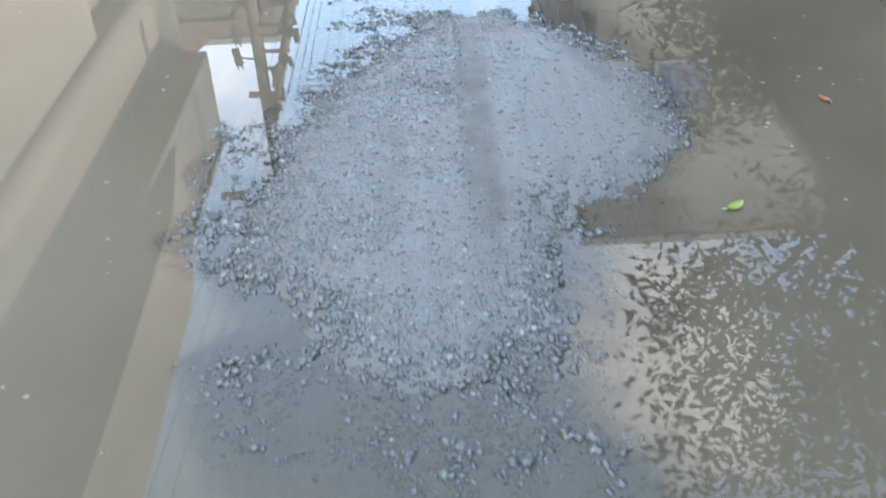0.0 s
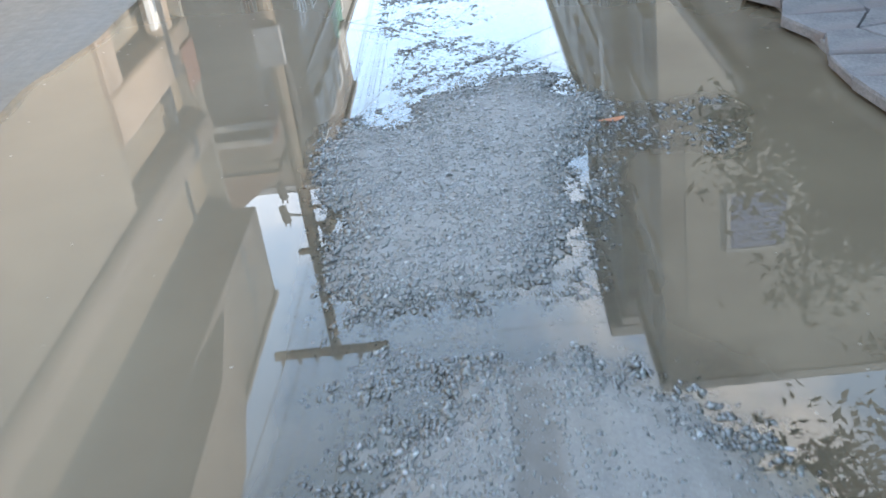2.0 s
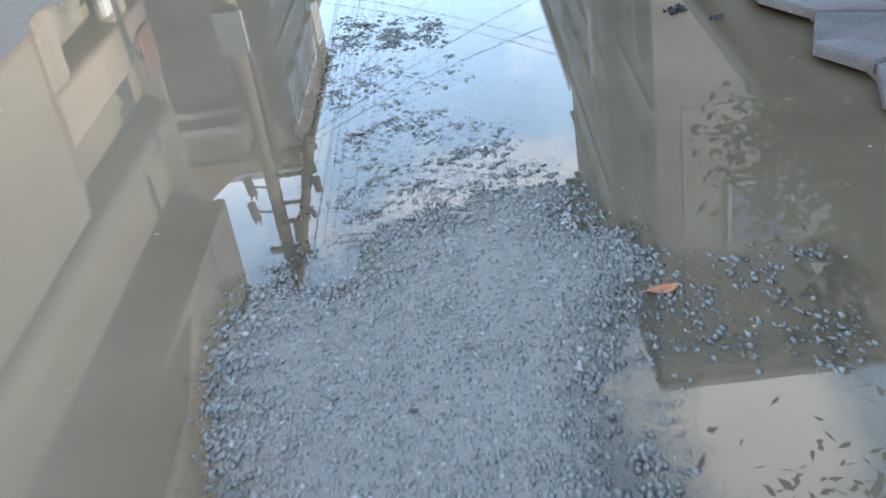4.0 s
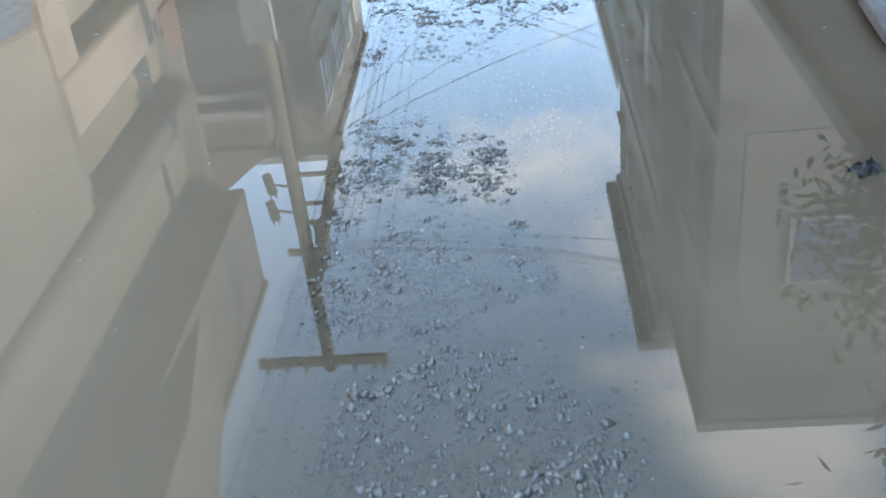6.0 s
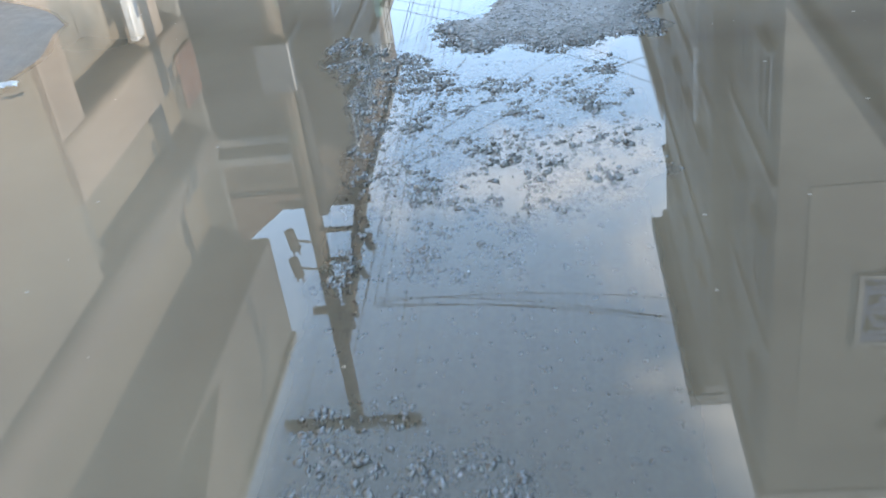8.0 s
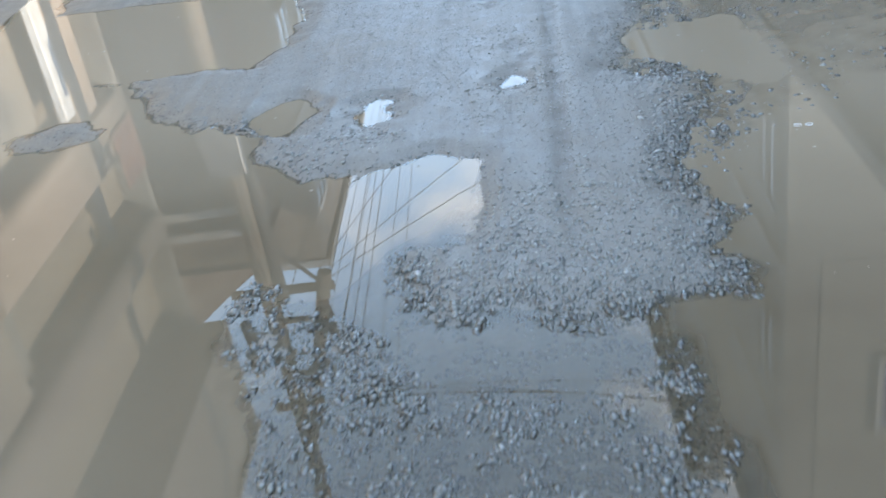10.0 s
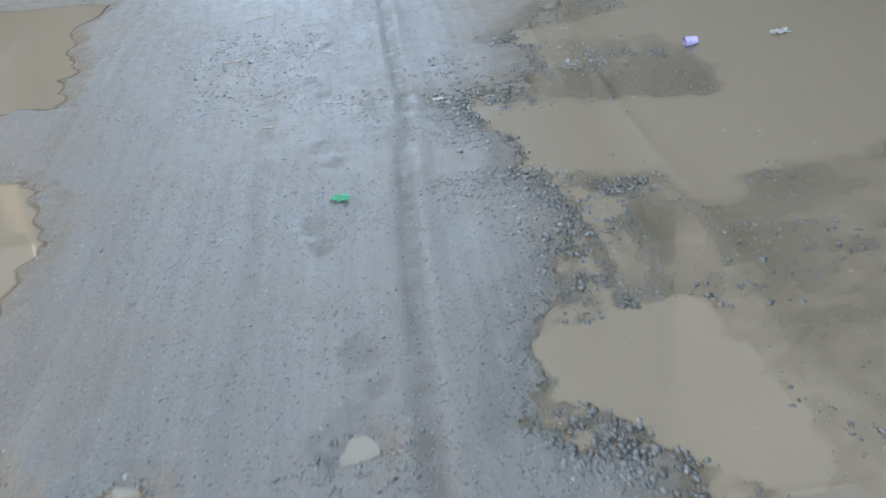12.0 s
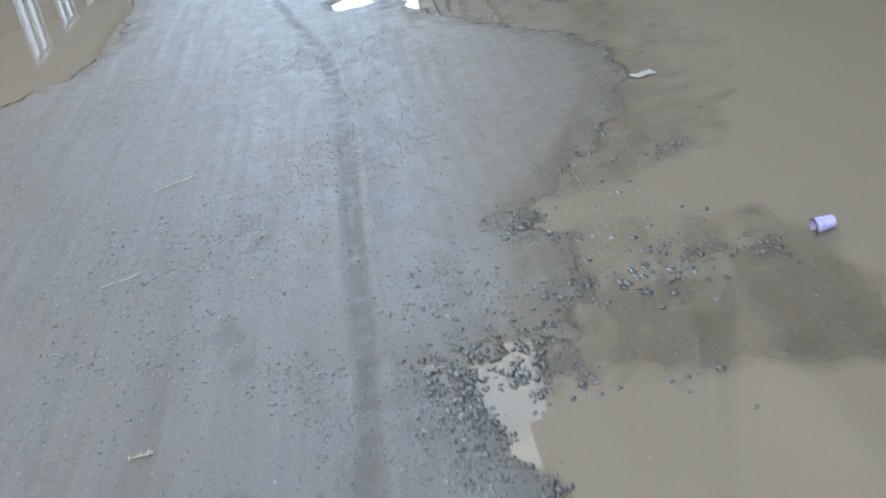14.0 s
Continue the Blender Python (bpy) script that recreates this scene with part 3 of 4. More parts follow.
def spread(lo, hi, step, near_lo, near_hi):
    """Grid lines, fine between near_lo and near_hi and ever wider outside."""
    mid = list(np.arange(near_lo, near_hi + step / 2, step))
    out, s, v = [], step, mid[-1]
    while v < hi:
        s *= 1.35
        v = min(v + s, hi)
        out.append(v)
    low, s, v = [], step, mid[0]
    while v > lo:
        s *= 1.35
        v = max(v - s, lo)
        low.append(v)
    return np.array(low[::-1] + mid + out)


def sheet(name, gx, gy, z, mat, attributes):
    nx, ny = len(gx), len(gy)
    x, y = np.meshgrid(gx, gy)
    co = np.stack([x.ravel(), y.ravel(), z.ravel()], 1)
    i = (np.arange(ny - 1)[:, None] * nx + np.arange(nx - 1)).ravel()
    faces = np.stack([i, i + 1, i + nx + 1, i + nx], 1)
    me = bpy.data.meshes.new(name)
    me.vertices.add(len(co))
    me.vertices.foreach_set("co", co.astype(np.float32).ravel())
    me.loops.add(faces.size)
    me.loops.foreach_set("vertex_index", faces.astype(np.int32).ravel())
    me.polygons.add(len(faces))
    me.polygons.foreach_set("loop_start", np.arange(0, faces.size, 4, dtype=np.int32))
    me.polygons.foreach_set("use_smooth", np.ones(len(faces), bool))
    for key, values in attributes.items():
        at = me.attributes.new(key, "FLOAT", "POINT")
        at.data.foreach_set("value", values.ravel().astype(np.float32))
    me.update()
    me.validate()
    me.materials.append(mat)
    return new(name, me)


GX, GY = spread(-400, 400, 0.015, -2.2, 2.2), spread(-300, 600, 0.015, -0.75, 17.6)
XX, YY = np.meshgrid(GX, GY)
HH = ground_height(XX, YY)
near = (XX > -3) & (XX < 2.2) & (YY > -1) & (YY < 20)
SILT = np.clip(1 - np.clip((HH + 0.004) / 0.012, 0, 1), 0, 1) * 0.5 * np.clip(np.abs(XX) / 0.5, 0.1, 1) + 0.95 * np.clip((XX - 0.55) / 0.3, 0, 1) * np.clip((XX < 2.4) * 1.0, 0, 1) + 0.3 * np.clip((-0.75 - XX) / 0.5, 0, 1)
ground = sheet("ground", GX, GY, HH, MUD, {"silt": SILT, "rut": rut_at(XX, YY) * near})
tagged(ground, "wet grey unpaved road of mud with tyre marks and footprints", "road", kind="structure")
WX, WY = spread(-4.4, 3.4, 0.03, -3.2, 2.9), spread(-6, 42, 0.03, -0.9, 17.6)
AX, AY = np.meshgrid(WX, WY)
# the middle of the street holds clear rain water, the sides are thick with silt
MURK = np.where(AY > 8.8, 5.5, 2.6)
MURK = MURK - (MURK - 0.7) * np.clip((inside(AX, AY, CLEAR) + 0.05) / 0.2, 0, 1)
# left water is coloured paler for the sunlit facade, far puddles for their silt
water = sheet("water", WX, WY, AX * 0, WATER, {"depth": -ground_height(AX, AY) * MURK, "laden_lit": np.clip((AY - np.where(AX > 0.4, 8.5, 9.2)) / 1.3, 0, 1) * 0.92 + 0.36 * np.clip((-0.3 - AX) / 0.8, 0, 1) * np.clip((9.2 - AY) / 1.4, 0, 1)})
tagged(water, "still muddy brown flood water mirroring houses and sky", "water", kind="structure")


# ---------------------------------------------------------------- gravel
def gravel(name, count, seed, label, field, size=(0.005, 0.014), y0=-0.75, y1=16.0):
    """Loose stones: knocked-about icosahedra, bedded in the mud."""
    rng = np.random.default_rng(seed)
    x, y = rng.uniform(-2.2, 1.6, count), rng.uniform(y0, y1, count)
    keep = rng.random(count) < field(x, y)
    x, y = x[keep], y[keep]
    n = len(x)
    src = bmesh.new()
    bmesh.ops.create_icosphere(src, subdivisions=1, radius=1.0)
    src.verts.ensure_lookup_table()
    base = np.array([v.co[:] for v in src.verts])
    tri = np.array([[v.index for v in f.verts] for f in src.faces])
    src.free()
    r = size[0] + (size[1] - size[0]) * rng.random(n) ** 2.3
    co = base[None] * (1 + 0.28 * rng.standard_normal((n, len(base), 1)))
    co = co * np.stack([np.ones(n), rng.uniform(0.6, 1.1, n), rng.uniform(0.3, 0.55, n)], 1)[:, None]
    a, b = rng.uniform(0, math.tau, n), rng.normal(0, 0.3, n)
    ca, sa, cb, sb = np.cos(a)[:, None], np.sin(a)[:, None], np.cos(b)[:, None], np.sin(b)[:, None]
    px, py, pz = co[..., 0], co[..., 1], co[..., 2]
    py, pz = py * cb - pz * sb, py * sb + pz * cb
    px, py = px * ca - py * sa, px * sa + py * ca
    sink = -0.25 + 0.45 * np.clip(np.maximum.reduce([inside(x, y, MOUND_1), inside(x, y, ROAD), 0.6 * inside(x, y, MOUND_2)]) / 0.12, 0, 1)
    z = ground_height(x, y) - sink * r
    co = np.stack([px * r[:, None] + x[:, None], py * r[:, None] + y[:, None], pz * r[:, None] + z[:, None]], -1).reshape(-1, 3)
    faces = (tri[None] + (np.arange(n) * len(base))[:, None, None]).reshape(-1, 3)
    me = bpy.data.meshes.new(name)
    me.vertices.add(len(co))
    me.vertices.foreach_set("co", co.astype(np.float32).ravel())
    me.loops.add(faces.size)
    me.loops.foreach_set("vertex_index", faces.astype(np.int32).ravel())
    me.polygons.add(len(faces))
    me.polygons.foreach_set("loop_start", np.arange(0, faces.size, 3, dtype=np.int32))
    me.update()
    me.validate()
    me.materials.append(GRAVEL)
    return tagged(new(name, me), label, "gravel", kind="stuff")


def coarse(x, y):
    rim = np.exp(-((ground_height(x, y) / 0.006) ** 2)) * (vnoise(x, y, 4, 53) > 0.45) * (x > -0.9) * (x < 1.8)
    rim = rim * np.where((x > 0.85) & (y > 8.5), 0.3, 1)
    return np.maximum(stoniness(x, y) * (0.45 + 0.45 * np.clip((vnoise(x, y, 5, 51) - 0.35) / 0.2, 0, 1)), 0.3 * rim)


def grit(x, y):
    h = ground_height(x, y)
    return np.where(h > -0.005, 0.25 + 0.65 * np.clip((vnoise(x, y, 2.6, 52) - 0.38) * 4, 0, 1), 0.012) * np.where((x > 0.9) | (x < -1.3), 0.4, 1) * np.where((x > 0.58) & (y > 2.4) & (y < 8.5), 0.15, 1)


gravel("gravel", 640000, 7, "loose wet grey gravel lying in the mud and shallows", coarse)
gravel("fine_gravel", 520000, 8, "fine scattered grit on the damp road", grit, (0.0025, 0.0065))


# ---------------------------------------------------------------- house helpers
def window(parent, x, y, z, w, h, face, frame_mat=WHITETRIM, pane_mat=GLASS, depth=0.1):
    """A window in a wall that faces +x (face 1) or -x (face -1), its middle at y, its sill at z."""
    f = face
    bm = bmesh.new()
    for a, b, c, d in ((-w / 2, 0, -w / 2 + 0.07, h), (w / 2 - 0.07, 0, w / 2, h), (-w / 2 + 0.07, h - 0.07, w / 2 - 0.07, h), (-w / 2 + 0.07, 0, w / 2 - 0.07, 0.07), (-0.03, 0.07, 0.03, h - 0.07)):
        box(x - f * 0.02, y + a, z + b, x + f * 0.05, y + c, z + d, 0.006, bm)
    win = part("window", bm, frame_mat, parent)
    for s in (-1, 1):
        part("pane", box(x - f * 0.012, y + s * w / 4 - w / 4 + 0.05, z + 0.07, x + f * 0.012, y + s * w / 4 + w / 4 - 0.05, z + h - 0.07), pane_mat, win)
    part("sill", box(x - f * 0.02, y - w / 2 - 0.08, z - 0.07, x + f * 0.14, y + w / 2 + 0.08, z - 0.003, 0.01), CONCRETE, win)
    return win


# ---------------------------------------------------------------- left side of the street
def rounded(x0, y0, z0, x1, y1, z1, r):
    """A block whose long edges on the +x side are worn round."""
    bm = bmesh.new()
    prof = [(x0, z0)]
    for a0, cx, cz in ((-90, x1 - r, z0 + r), (0, x1 - r, z1 - r)):
        prof += [(cx + r * math.cos(radians(a0 + k * 15)), cz + r * math.sin(radians(a0 + k * 15))) for k in range(7)]
    prof.append((x0, z1))
    a, b = [bm.verts.new((x, y0, z)) for x, z in prof], [bm.verts.new((x, y1, z)) for x, z in prof]
    bm.faces.new(a)
    bm.faces.new(b[::-1])
    for k in range(len(prof)):
        f = bm.faces.new((a[k], b[k], b[(k + 1) % len(prof)], a[(k + 1) % len(prof)]))
        f.smooth = 0 < k < len(prof) - 2
    bmesh.ops.recalc_face_normals(bm, faces=bm.faces[:])
    return bm


def gallery_house():
    """Three storeys with long galleries: pale parapets, dark recesses, a top floor that juts out."""
    h = thing("gallery_house", "pink plastered house with long galleries and jutting top floor", "house", at=(-6.5, 15, 0))
    inv = Matrix.Translation((6.5, -15, 0))

    def p(name, bm, mat, label=""):
        bm.transform(inv)
        return part(name, bm, mat, h, label)

    y0, y1, xf = 2.0, 22.4, -6.5
    p("wall", box(-12, y0, -0.1, -7.0, y1, 11.0), OLIVE, "greenish grey recessed back wall")
    p("end_wall", box(-6.997, y1 - 0.2, -0.1, xf - 0.03, y1 - 0.01, 8.597), SHADEWALL)
    p("parapet", rounded(-7.0, 16.8, 3.7, xf, y1, 4.72, 0.16), PINK, "pink plastered gallery parapet")
    p("parapet", rounded(-7.0, y0, 5.9, xf + 0.02, y1, 6.72, 0.3), PINK, "pink plastered gallery parapet")
    p("top_floor", rounded(-7.0, y0, 8.6, -5.94, y1, 11.0, 0.05), PINK, "pale top storey on a projecting slab")
    bm = bmesh.new()
    plan = ((-6.1, 17.95), (-5.9, 17.95), (-5.4, 15.2), (-5.22, 10.0), (-5.1, 2.0), (-6.1, 2.0))
    low, up = [bm.verts.new((x, y, 8.9)) for x, y in plan], [bm.verts.new((x, y, 11.0)) for x, y in plan]
    bm.faces.new(low[::-1])
    bm.faces.new(up)
    for k in range(6):
        bm.faces.new((low[k], low[(k + 1) % 6], up[(k + 1) % 6], up[k]))
    p("top_bay", bm, PINK, "pale bay that widens along the top storey")
    p("roof", box(-12.2, y0 - 0.2, 11.003, -5.86, y1 + 0.05, 11.16, 0.02), CONCRETE)
    for y in (16.8, 20.5):
        p("column", box(xf - 0.35, y, -0.1, xf - 0.003, y + 0.8, 3.697, 0.02), PINK, "square plastered column")
        p("pier", box(-6.997, y + 0.3, 4.723, -6.8, y + 0.55, 5.897, 0.02), SHADEWALL)
    p("shop_wall", box(-6.997, y0, -0.1, -6.62, 16.79, 5.897), OLIVE, "greenish grey wall behind the columns")
    d = p("door", box(-6.997, 17.62, 0.05, -6.9, 20.0, 3.4, 0.01), GREYPLASTER, "grey green wooden double door")
    for y in (17.66, 18.84):
        b = box(-6.9, y + 0.14, 0.4, -6.87, y + 0.98, 3.0, 0.02)
        b.transform(inv)
        part("door_panel", b, GREYPLASTER, d)
    p("door_frame", box(-6.6, 20.06, 0, -6.46, 20.4, 3.45, 0.02), WHITETRIM, "white painted door frame")
    p("panel", box(-6.497, 21.35, 4.2, -6.44, 22.3, 5.2, 0.02), DARKWOOD, "red brown wooden panel")
    return h


def plain_house(name, label, x0, x1, y0, y1, height, wall, face, storeys, roof="flat", bays=3, frame_mat=WHITETRIM, rise=1.8, first=0):
    """A plastered town house; face 1 looks to +x, -1 to -x."""
    base = ((x0 + x1) / 2, (y0 + y1) / 2, 0)
    inv = Matrix.Translation((-base[0], -base[1], 0))
    h = thing(name, label, "house", at=base)
    xf = x1 if face > 0 else x0

    def p(pname, bm, mat, plabel=""):
        bm.transform(inv)
        return part(pname, bm, mat, h, plabel)

    p("wall", box(x0, y0, -0.1, x1, y1, height), wall)
    if roof == "mansard":
        bm = bmesh.new()
        low = [bm.verts.new(v) for v in ((x0 - 0.1, y0 - 0.1, height), (x1 + 0.1, y0 - 0.1, height), (x1 + 0.1, y1 + 0.1, height), (x0 - 0.1, y1 + 0.1, height))]
        up = [bm.verts.new(v) for v in ((x0 + 1.9, y0 - 0.05, height + rise), (x1 - 1.9, y0 - 0.05, height + rise), (x1 - 1.9, y1 + 0.05, height + rise), (x0 + 1.9, y1 + 0.05, height + rise))]
        bm.faces.new(up)
        bm.faces.new(low[::-1])
        for k in range(4):
            bm.faces.new((low[k], low[(k + 1) % 4], up[(k + 1) % 4], up[k]))
        p("mansard_roof", bm, TILEROOF, "brown tiled mansard roof")
    else:
        p("roof", box(x0 - 0.12, y0 - 0.05, height + 0.003, x1 + 0.12, y1 + 0.05, height + 0.22, 0.02), CONCRETE)
    step = height / storeys
    for s in range(storeys):
        if s:
            p("string_course", box(xf - 0.02 if face > 0 else xf - 0.07, y0 + 0.02, s * step - 0.09, xf + 0.07 if face > 0 else xf + 0.02, y1 - 0.02, s * step + 0.09, 0.015), CONCRETE)
        for k in range(bays if s >= first else 0):
            y = y0 + (k + 0.5) * (y1 - y0) / bays
            win = window(h, xf, y, s * step + 1.0, min(1.2, 0.5 * (y1 - y0) / bays), min(1.4, step - 1.6), face, frame_mat)
            for o in (win, *win.children):
                o.data.transform(inv)
    return h, inv


gallery_house()
gab, inv = plain_house("mansard_house", "dark brown plastered house with steep tiled mansard roof", -9.6, -5.6, 24.0, 26.9, 8.4, BROWNWALL, 1, 3, "mansard", 2, DARKWOOD, 1.55)
for z, d in ((6.9, 0.28), (7.3, 0.4)):
    bm = box(-9.6, 24.0 - d, z, -5.5, 23.997, z + 0.2, 0.02)
    bm.transform(inv)
    part("cornice", bm, CONCRETE, gab, "projecting cornice")
side, inv = plain_house("lane_house", "brown house with shop front along the street", -9.5, -4.9, 27.0, 36.0, 10.1, BROWNWALL, 1, 3, "flat", 4)
bm = bmesh.new()
for k in range(14):
    box(-4.98, 33.0 + k * 0.2, 6.2 + (k % 2) * 0.0, -4.9 + (k % 2) * 0.04, 33.2 + k * 0.2, 7.9, 0.0, bm)
bm.transform(inv)
part("sheet_cladding", bm, GREENSHEET, side, "green corrugated metal cladding")
plain_house("end_house", "grey plastered house farther down the street", -10, -5.2, 36.3, 52, 8.6, GREYPLASTER, 1, 3, "flat", 5)
plain_house("corner_house", "grey rendered house behind the gallery house", -13, -7.6, -14, 1.8, 8.0, GREYPLASTER, 1, 2, "flat", 4)

# ---------------------------------------------------------------- right side of the street
tall, inv = plain_house("tall_house", "grey brown four storey house with heavy cornice", 2.82, 9, 21.3, 28.6, 12.2, SHADEWALL, -1, 4, "flat", 4, STEEL)
bm = box(2.42, 21.25, 12.45, 9.1, 28.7, 12.74, 0.02)
bm.transform(inv)
part("cornice", bm, CONCRETE, tall, "wide projecting roof slab")
bm = rod((2.74, 22.6, 5.4), (2.74, 22.6, 6.9), 0.06)
bm.transform(inv)
part("vent_pipe", bm, WHITETRIM, tall, "short white vent pipe on the wall")
step_house, inv = plain_house("stepped_house", "grey brown house with cream end wall and blue shutters", 3.15, 9, 17.6, 21.24, 11.6, SHADEWALL, -1, 4, "flat", 2, STEEL, first=1)
bm = box(3.6, 17.585, 5.75, 8.9, 17.597, 10.6)
bm.transform(inv)
part("end_wall", bm, CREAM, step_house, "cream painted end wall")
bm = box(4.45, 17.53, 7.35, 5.5, 17.582, 8.5, 0.01)
bm.transform(inv)
sh = part("shutter", bm, BLUEPAINT, step_house, "blue painted wooden shutters")
for k in range(9):
    bm = box(4.5, 17.518, 7.4 + k * 0.12, 5.45, 17.527, 7.48 + k * 0.12, 0.004)
    bm.transform(inv)
    part("slat", bm, BLUEPAINT, sh)
for a, b, c, d in ((4.37, 7.27, 4.447, 8.58), (5.503, 7.27, 5.58, 8.58), (4.447, 8.503, 5.503, 8.58), (4.447, 7.27, 5.503, 7.347)):
    bm = box(a, 17.52, b, c, 17.582, d, 0.006)
    bm.transform(inv)
    part("shutter_frame", bm, CONCRETE, sh)
plain_house("low_house", "low grey plastered outbuilding with plain street wall", 3.15, 8, 11.2, 17.59, 2.7, SHADEWALL, -1, 1, "flat", 2, STEEL, first=1)
plain_house("eaves_house", "grey house with white painted eaves board", 3.0, 9, 28.72, 52, 9.6, SHADEWALL, -1, 3, "flat", 6, STEEL)
eave = thing("eaves_board", "white painted board under a projecting roof edge", "board", at=(2.85, 39.8, 9.6))
part("board", box(-0.06, -10.6, 0, 0.0, 10.6, 0.28, 0.01), WHITETRIM, eave)
part("soffit", box(0.0, -10.6, 0.0, 0.18, 10.6, 0.05), WHITETRIM, eave)
# unseen block added to keep low sun off the street and dim the right
plain_house("garden_house", "added unseen single storey plastered house that shades the street", 4.6, 9, -14, 11.0, 4.8, BROWNWALL, -1, 1, "flat", 5)


# ---------------------------------------------------------------- kerbs and paving
def flagstones(name, label, x0, x1, y0, y1, z, step, seed):
    """Irregular paving stones with open joints, each a piece of its own, on a bed."""
    rng = random.Random(seed)
    bed = box(x0 + 0.08, y0 + 0.05, -0.08, x1, y1, z - 0.03)
    bed = tagged(link(name, bed, KERB), label, "pavement", kind="structure")
    nx, ny = max(1, round((x1 - x0) / step)), max(1, round((y1 - y0) / step))
    def node(i, j):
        r = random.Random(seed * 7919 + i * 131 + j)
        jx, jy = (0 if i in (0, nx) else r.uniform(-0.33, 0.33)), (0 if j in (0, ny) else r.uniform(-0.33, 0.33))
        if i == 0:
            jx = r.uniform(-0.3, 0.3)
        return Vector((x0 + (i + jx) * (x1 - x0) / nx, y0 + (j + jy) * (y1 - y0) / ny, 0))
    for i in range(nx):
        for j in range(ny):
            q = [node(i, j), node(i + 1, j), node(i + 1, j + 1), node(i, j + 1)]
            c = sum(q, Vector()) / 4
            if rng.random() < 0.35:
                q.insert(2, (q[1] + q[2]) / 2 + (q[1] - c) * 0.18)
            top = z + rng.uniform(-0.008, 0.01)
            bm = bmesh.new()
            out = [v + (c - v).normalized() * rng.uniform(0.006, 0.014) for v in q]
            low = [bm.verts.new((v.x - c.x, v.y - c.y, -0.05)) for v in out]
            mid = [bm.verts.new((v.x - c.x, v.y - c.y, -0.012)) for v in out]
            up = [bm.verts.new(((v.x - c.x) * 0.97, (v.y - c.y) * 0.97, rng.uniform(-0.005, 0.005))) for v in out]
            bm.faces.new(up)
            for k in range(len(q)):
                n = (k + 1) % len(q)
                bm.faces.new((low[k], low[n], mid[n], mid[k]))
                bm.faces.new((mid[k], mid[n], up[n], up[k]))
            s = part("paving_stone", bm, FLAG, bed)
            s.location = (c.x, c.y, top)
    return bed


flagstones("pavement_right", "broken pale stone paving beside the flooded road", 1.5, 3.05, 2.9, 8.2, 0.075, 0.3, 5)


# ---------------------------------------------------------------- utility pole and cables
def utility_pole():
    p = thing("utility_pole", "tall weathered wooden utility pole with crossarm and transformer", "utility pole", at=(-4.05, 19.4, 0))
    part("pole", rod((0, 0, -0.2), (0, 0, 11.3), 0.17, 0.12, 12), POLE, p)
    arm = part("crossarm", box(-1.45, -0.06, 11.0, 1.2, 0.06, 11.2, 0.01), POLE, p)
    for x in (-1.3, -0.9, -0.5, 0.5, 0.9, 1.1):
        bm = rod((x, 0, 11.2), (x, 0, 11.29), 0.035, 0.03)
        rod((x, 0, 11.29), (x, 0, 11.36), 0.05, 0.03, 10, bm)
        part("insulator", bm, PORCELAIN, arm)
    for x, z in ((-0.5, 7.3), (-0.46, 6.75)):
        bm = rod((x, -0.1, z), (x + 0.05, -0.1, z + 0.34), 0.085, 0.09, 14)
        rod((x + 0.05, -0.1, z + 0.34), (x + 0.05, -0.1, z + 0.38), 0.1, 0.07, 14, bm)
        t = part("transformer", bm, CABLE, p, "dark steel transformer can")
        for s in (-0.05, 0.05):
            part("bushing", rod((x + s + 0.05, -0.1, z + 0.38), (x + s + 0.05, -0.1, z + 0.48), 0.02, 0.015), PORCELAIN, t)
        part("bracket", rod((x + 0.1, -0.1, z + 0.2), (-0.1, -0.1, z + 0.25), 0.025, 0.025, 6), STEEL, t)
    part("lower_arm", box(-0.35, -0.16, 8.35, 0.45, -0.05, 8.47, 0.01), POLE, p)
    part("lower_arm", box(-0.6, 0.05, 6.3, 1.0, 0.15, 6.42, 0.01), POLE, p)
    part("brace", rod((0.9, 0.1, 6.4), (0.05, 0.1, 5.4), 0.03), STEEL, p)
    part("brace", rod((0.95, -0.1, 6.0), (0.12, -0.1, 9.1), 0.11, 0.08), POLE, p, "slanting second timber")
    bm = rod((0.2, 0, 4.2), (0.2, 0, 6.5), 0.08, 0.1)
    part("cable_bundle", bm, CABLE, p, "thick bundle of black cables")
    rng = random.Random(21)
    for k in range(26):
        u = rng.random() ** 0.8
        c = Vector((0.98 - 0.85 * u, -0.16, 6.05 + 3.0 * u)) + Vector((rng.gauss(0, 0.07), rng.uniform(-0.1, 0.1), rng.gauss(0, 0.06)))
        d = Vector((rng.uniform(-0.16, 0.08), rng.uniform(-0.05, 0.05), rng.uniform(0.1, 0.3)))
        part("splice_box", rod(c, c + d, rng.uniform(0.04, 0.09), rng.uniform(0.03, 0.08), 7), CABLE, p)
    for z, x1 in ((6.75, 0.85), (7.35, 0.7), (7.75, 0.6)):
        part("cross_bracket", box(0.1, -0.14, z, x1, -0.06, z + 0.07, 0.01), POLE, p)
    for k in range(9):
        z = 9.3 + k * 0.2
        part("cable_wrap", rod((rng.uniform(-0.05, 0.12), -0.12, z), (rng.uniform(-0.05, 0.12), -0.12, z + 0.24), 0.07, 0.05, 7), CABLE, p)
    part("meter_box", box(-0.3, -0.3, 3.4, 0.25, -0.13, 4.2, 0.02), STEEL, p)
    return p


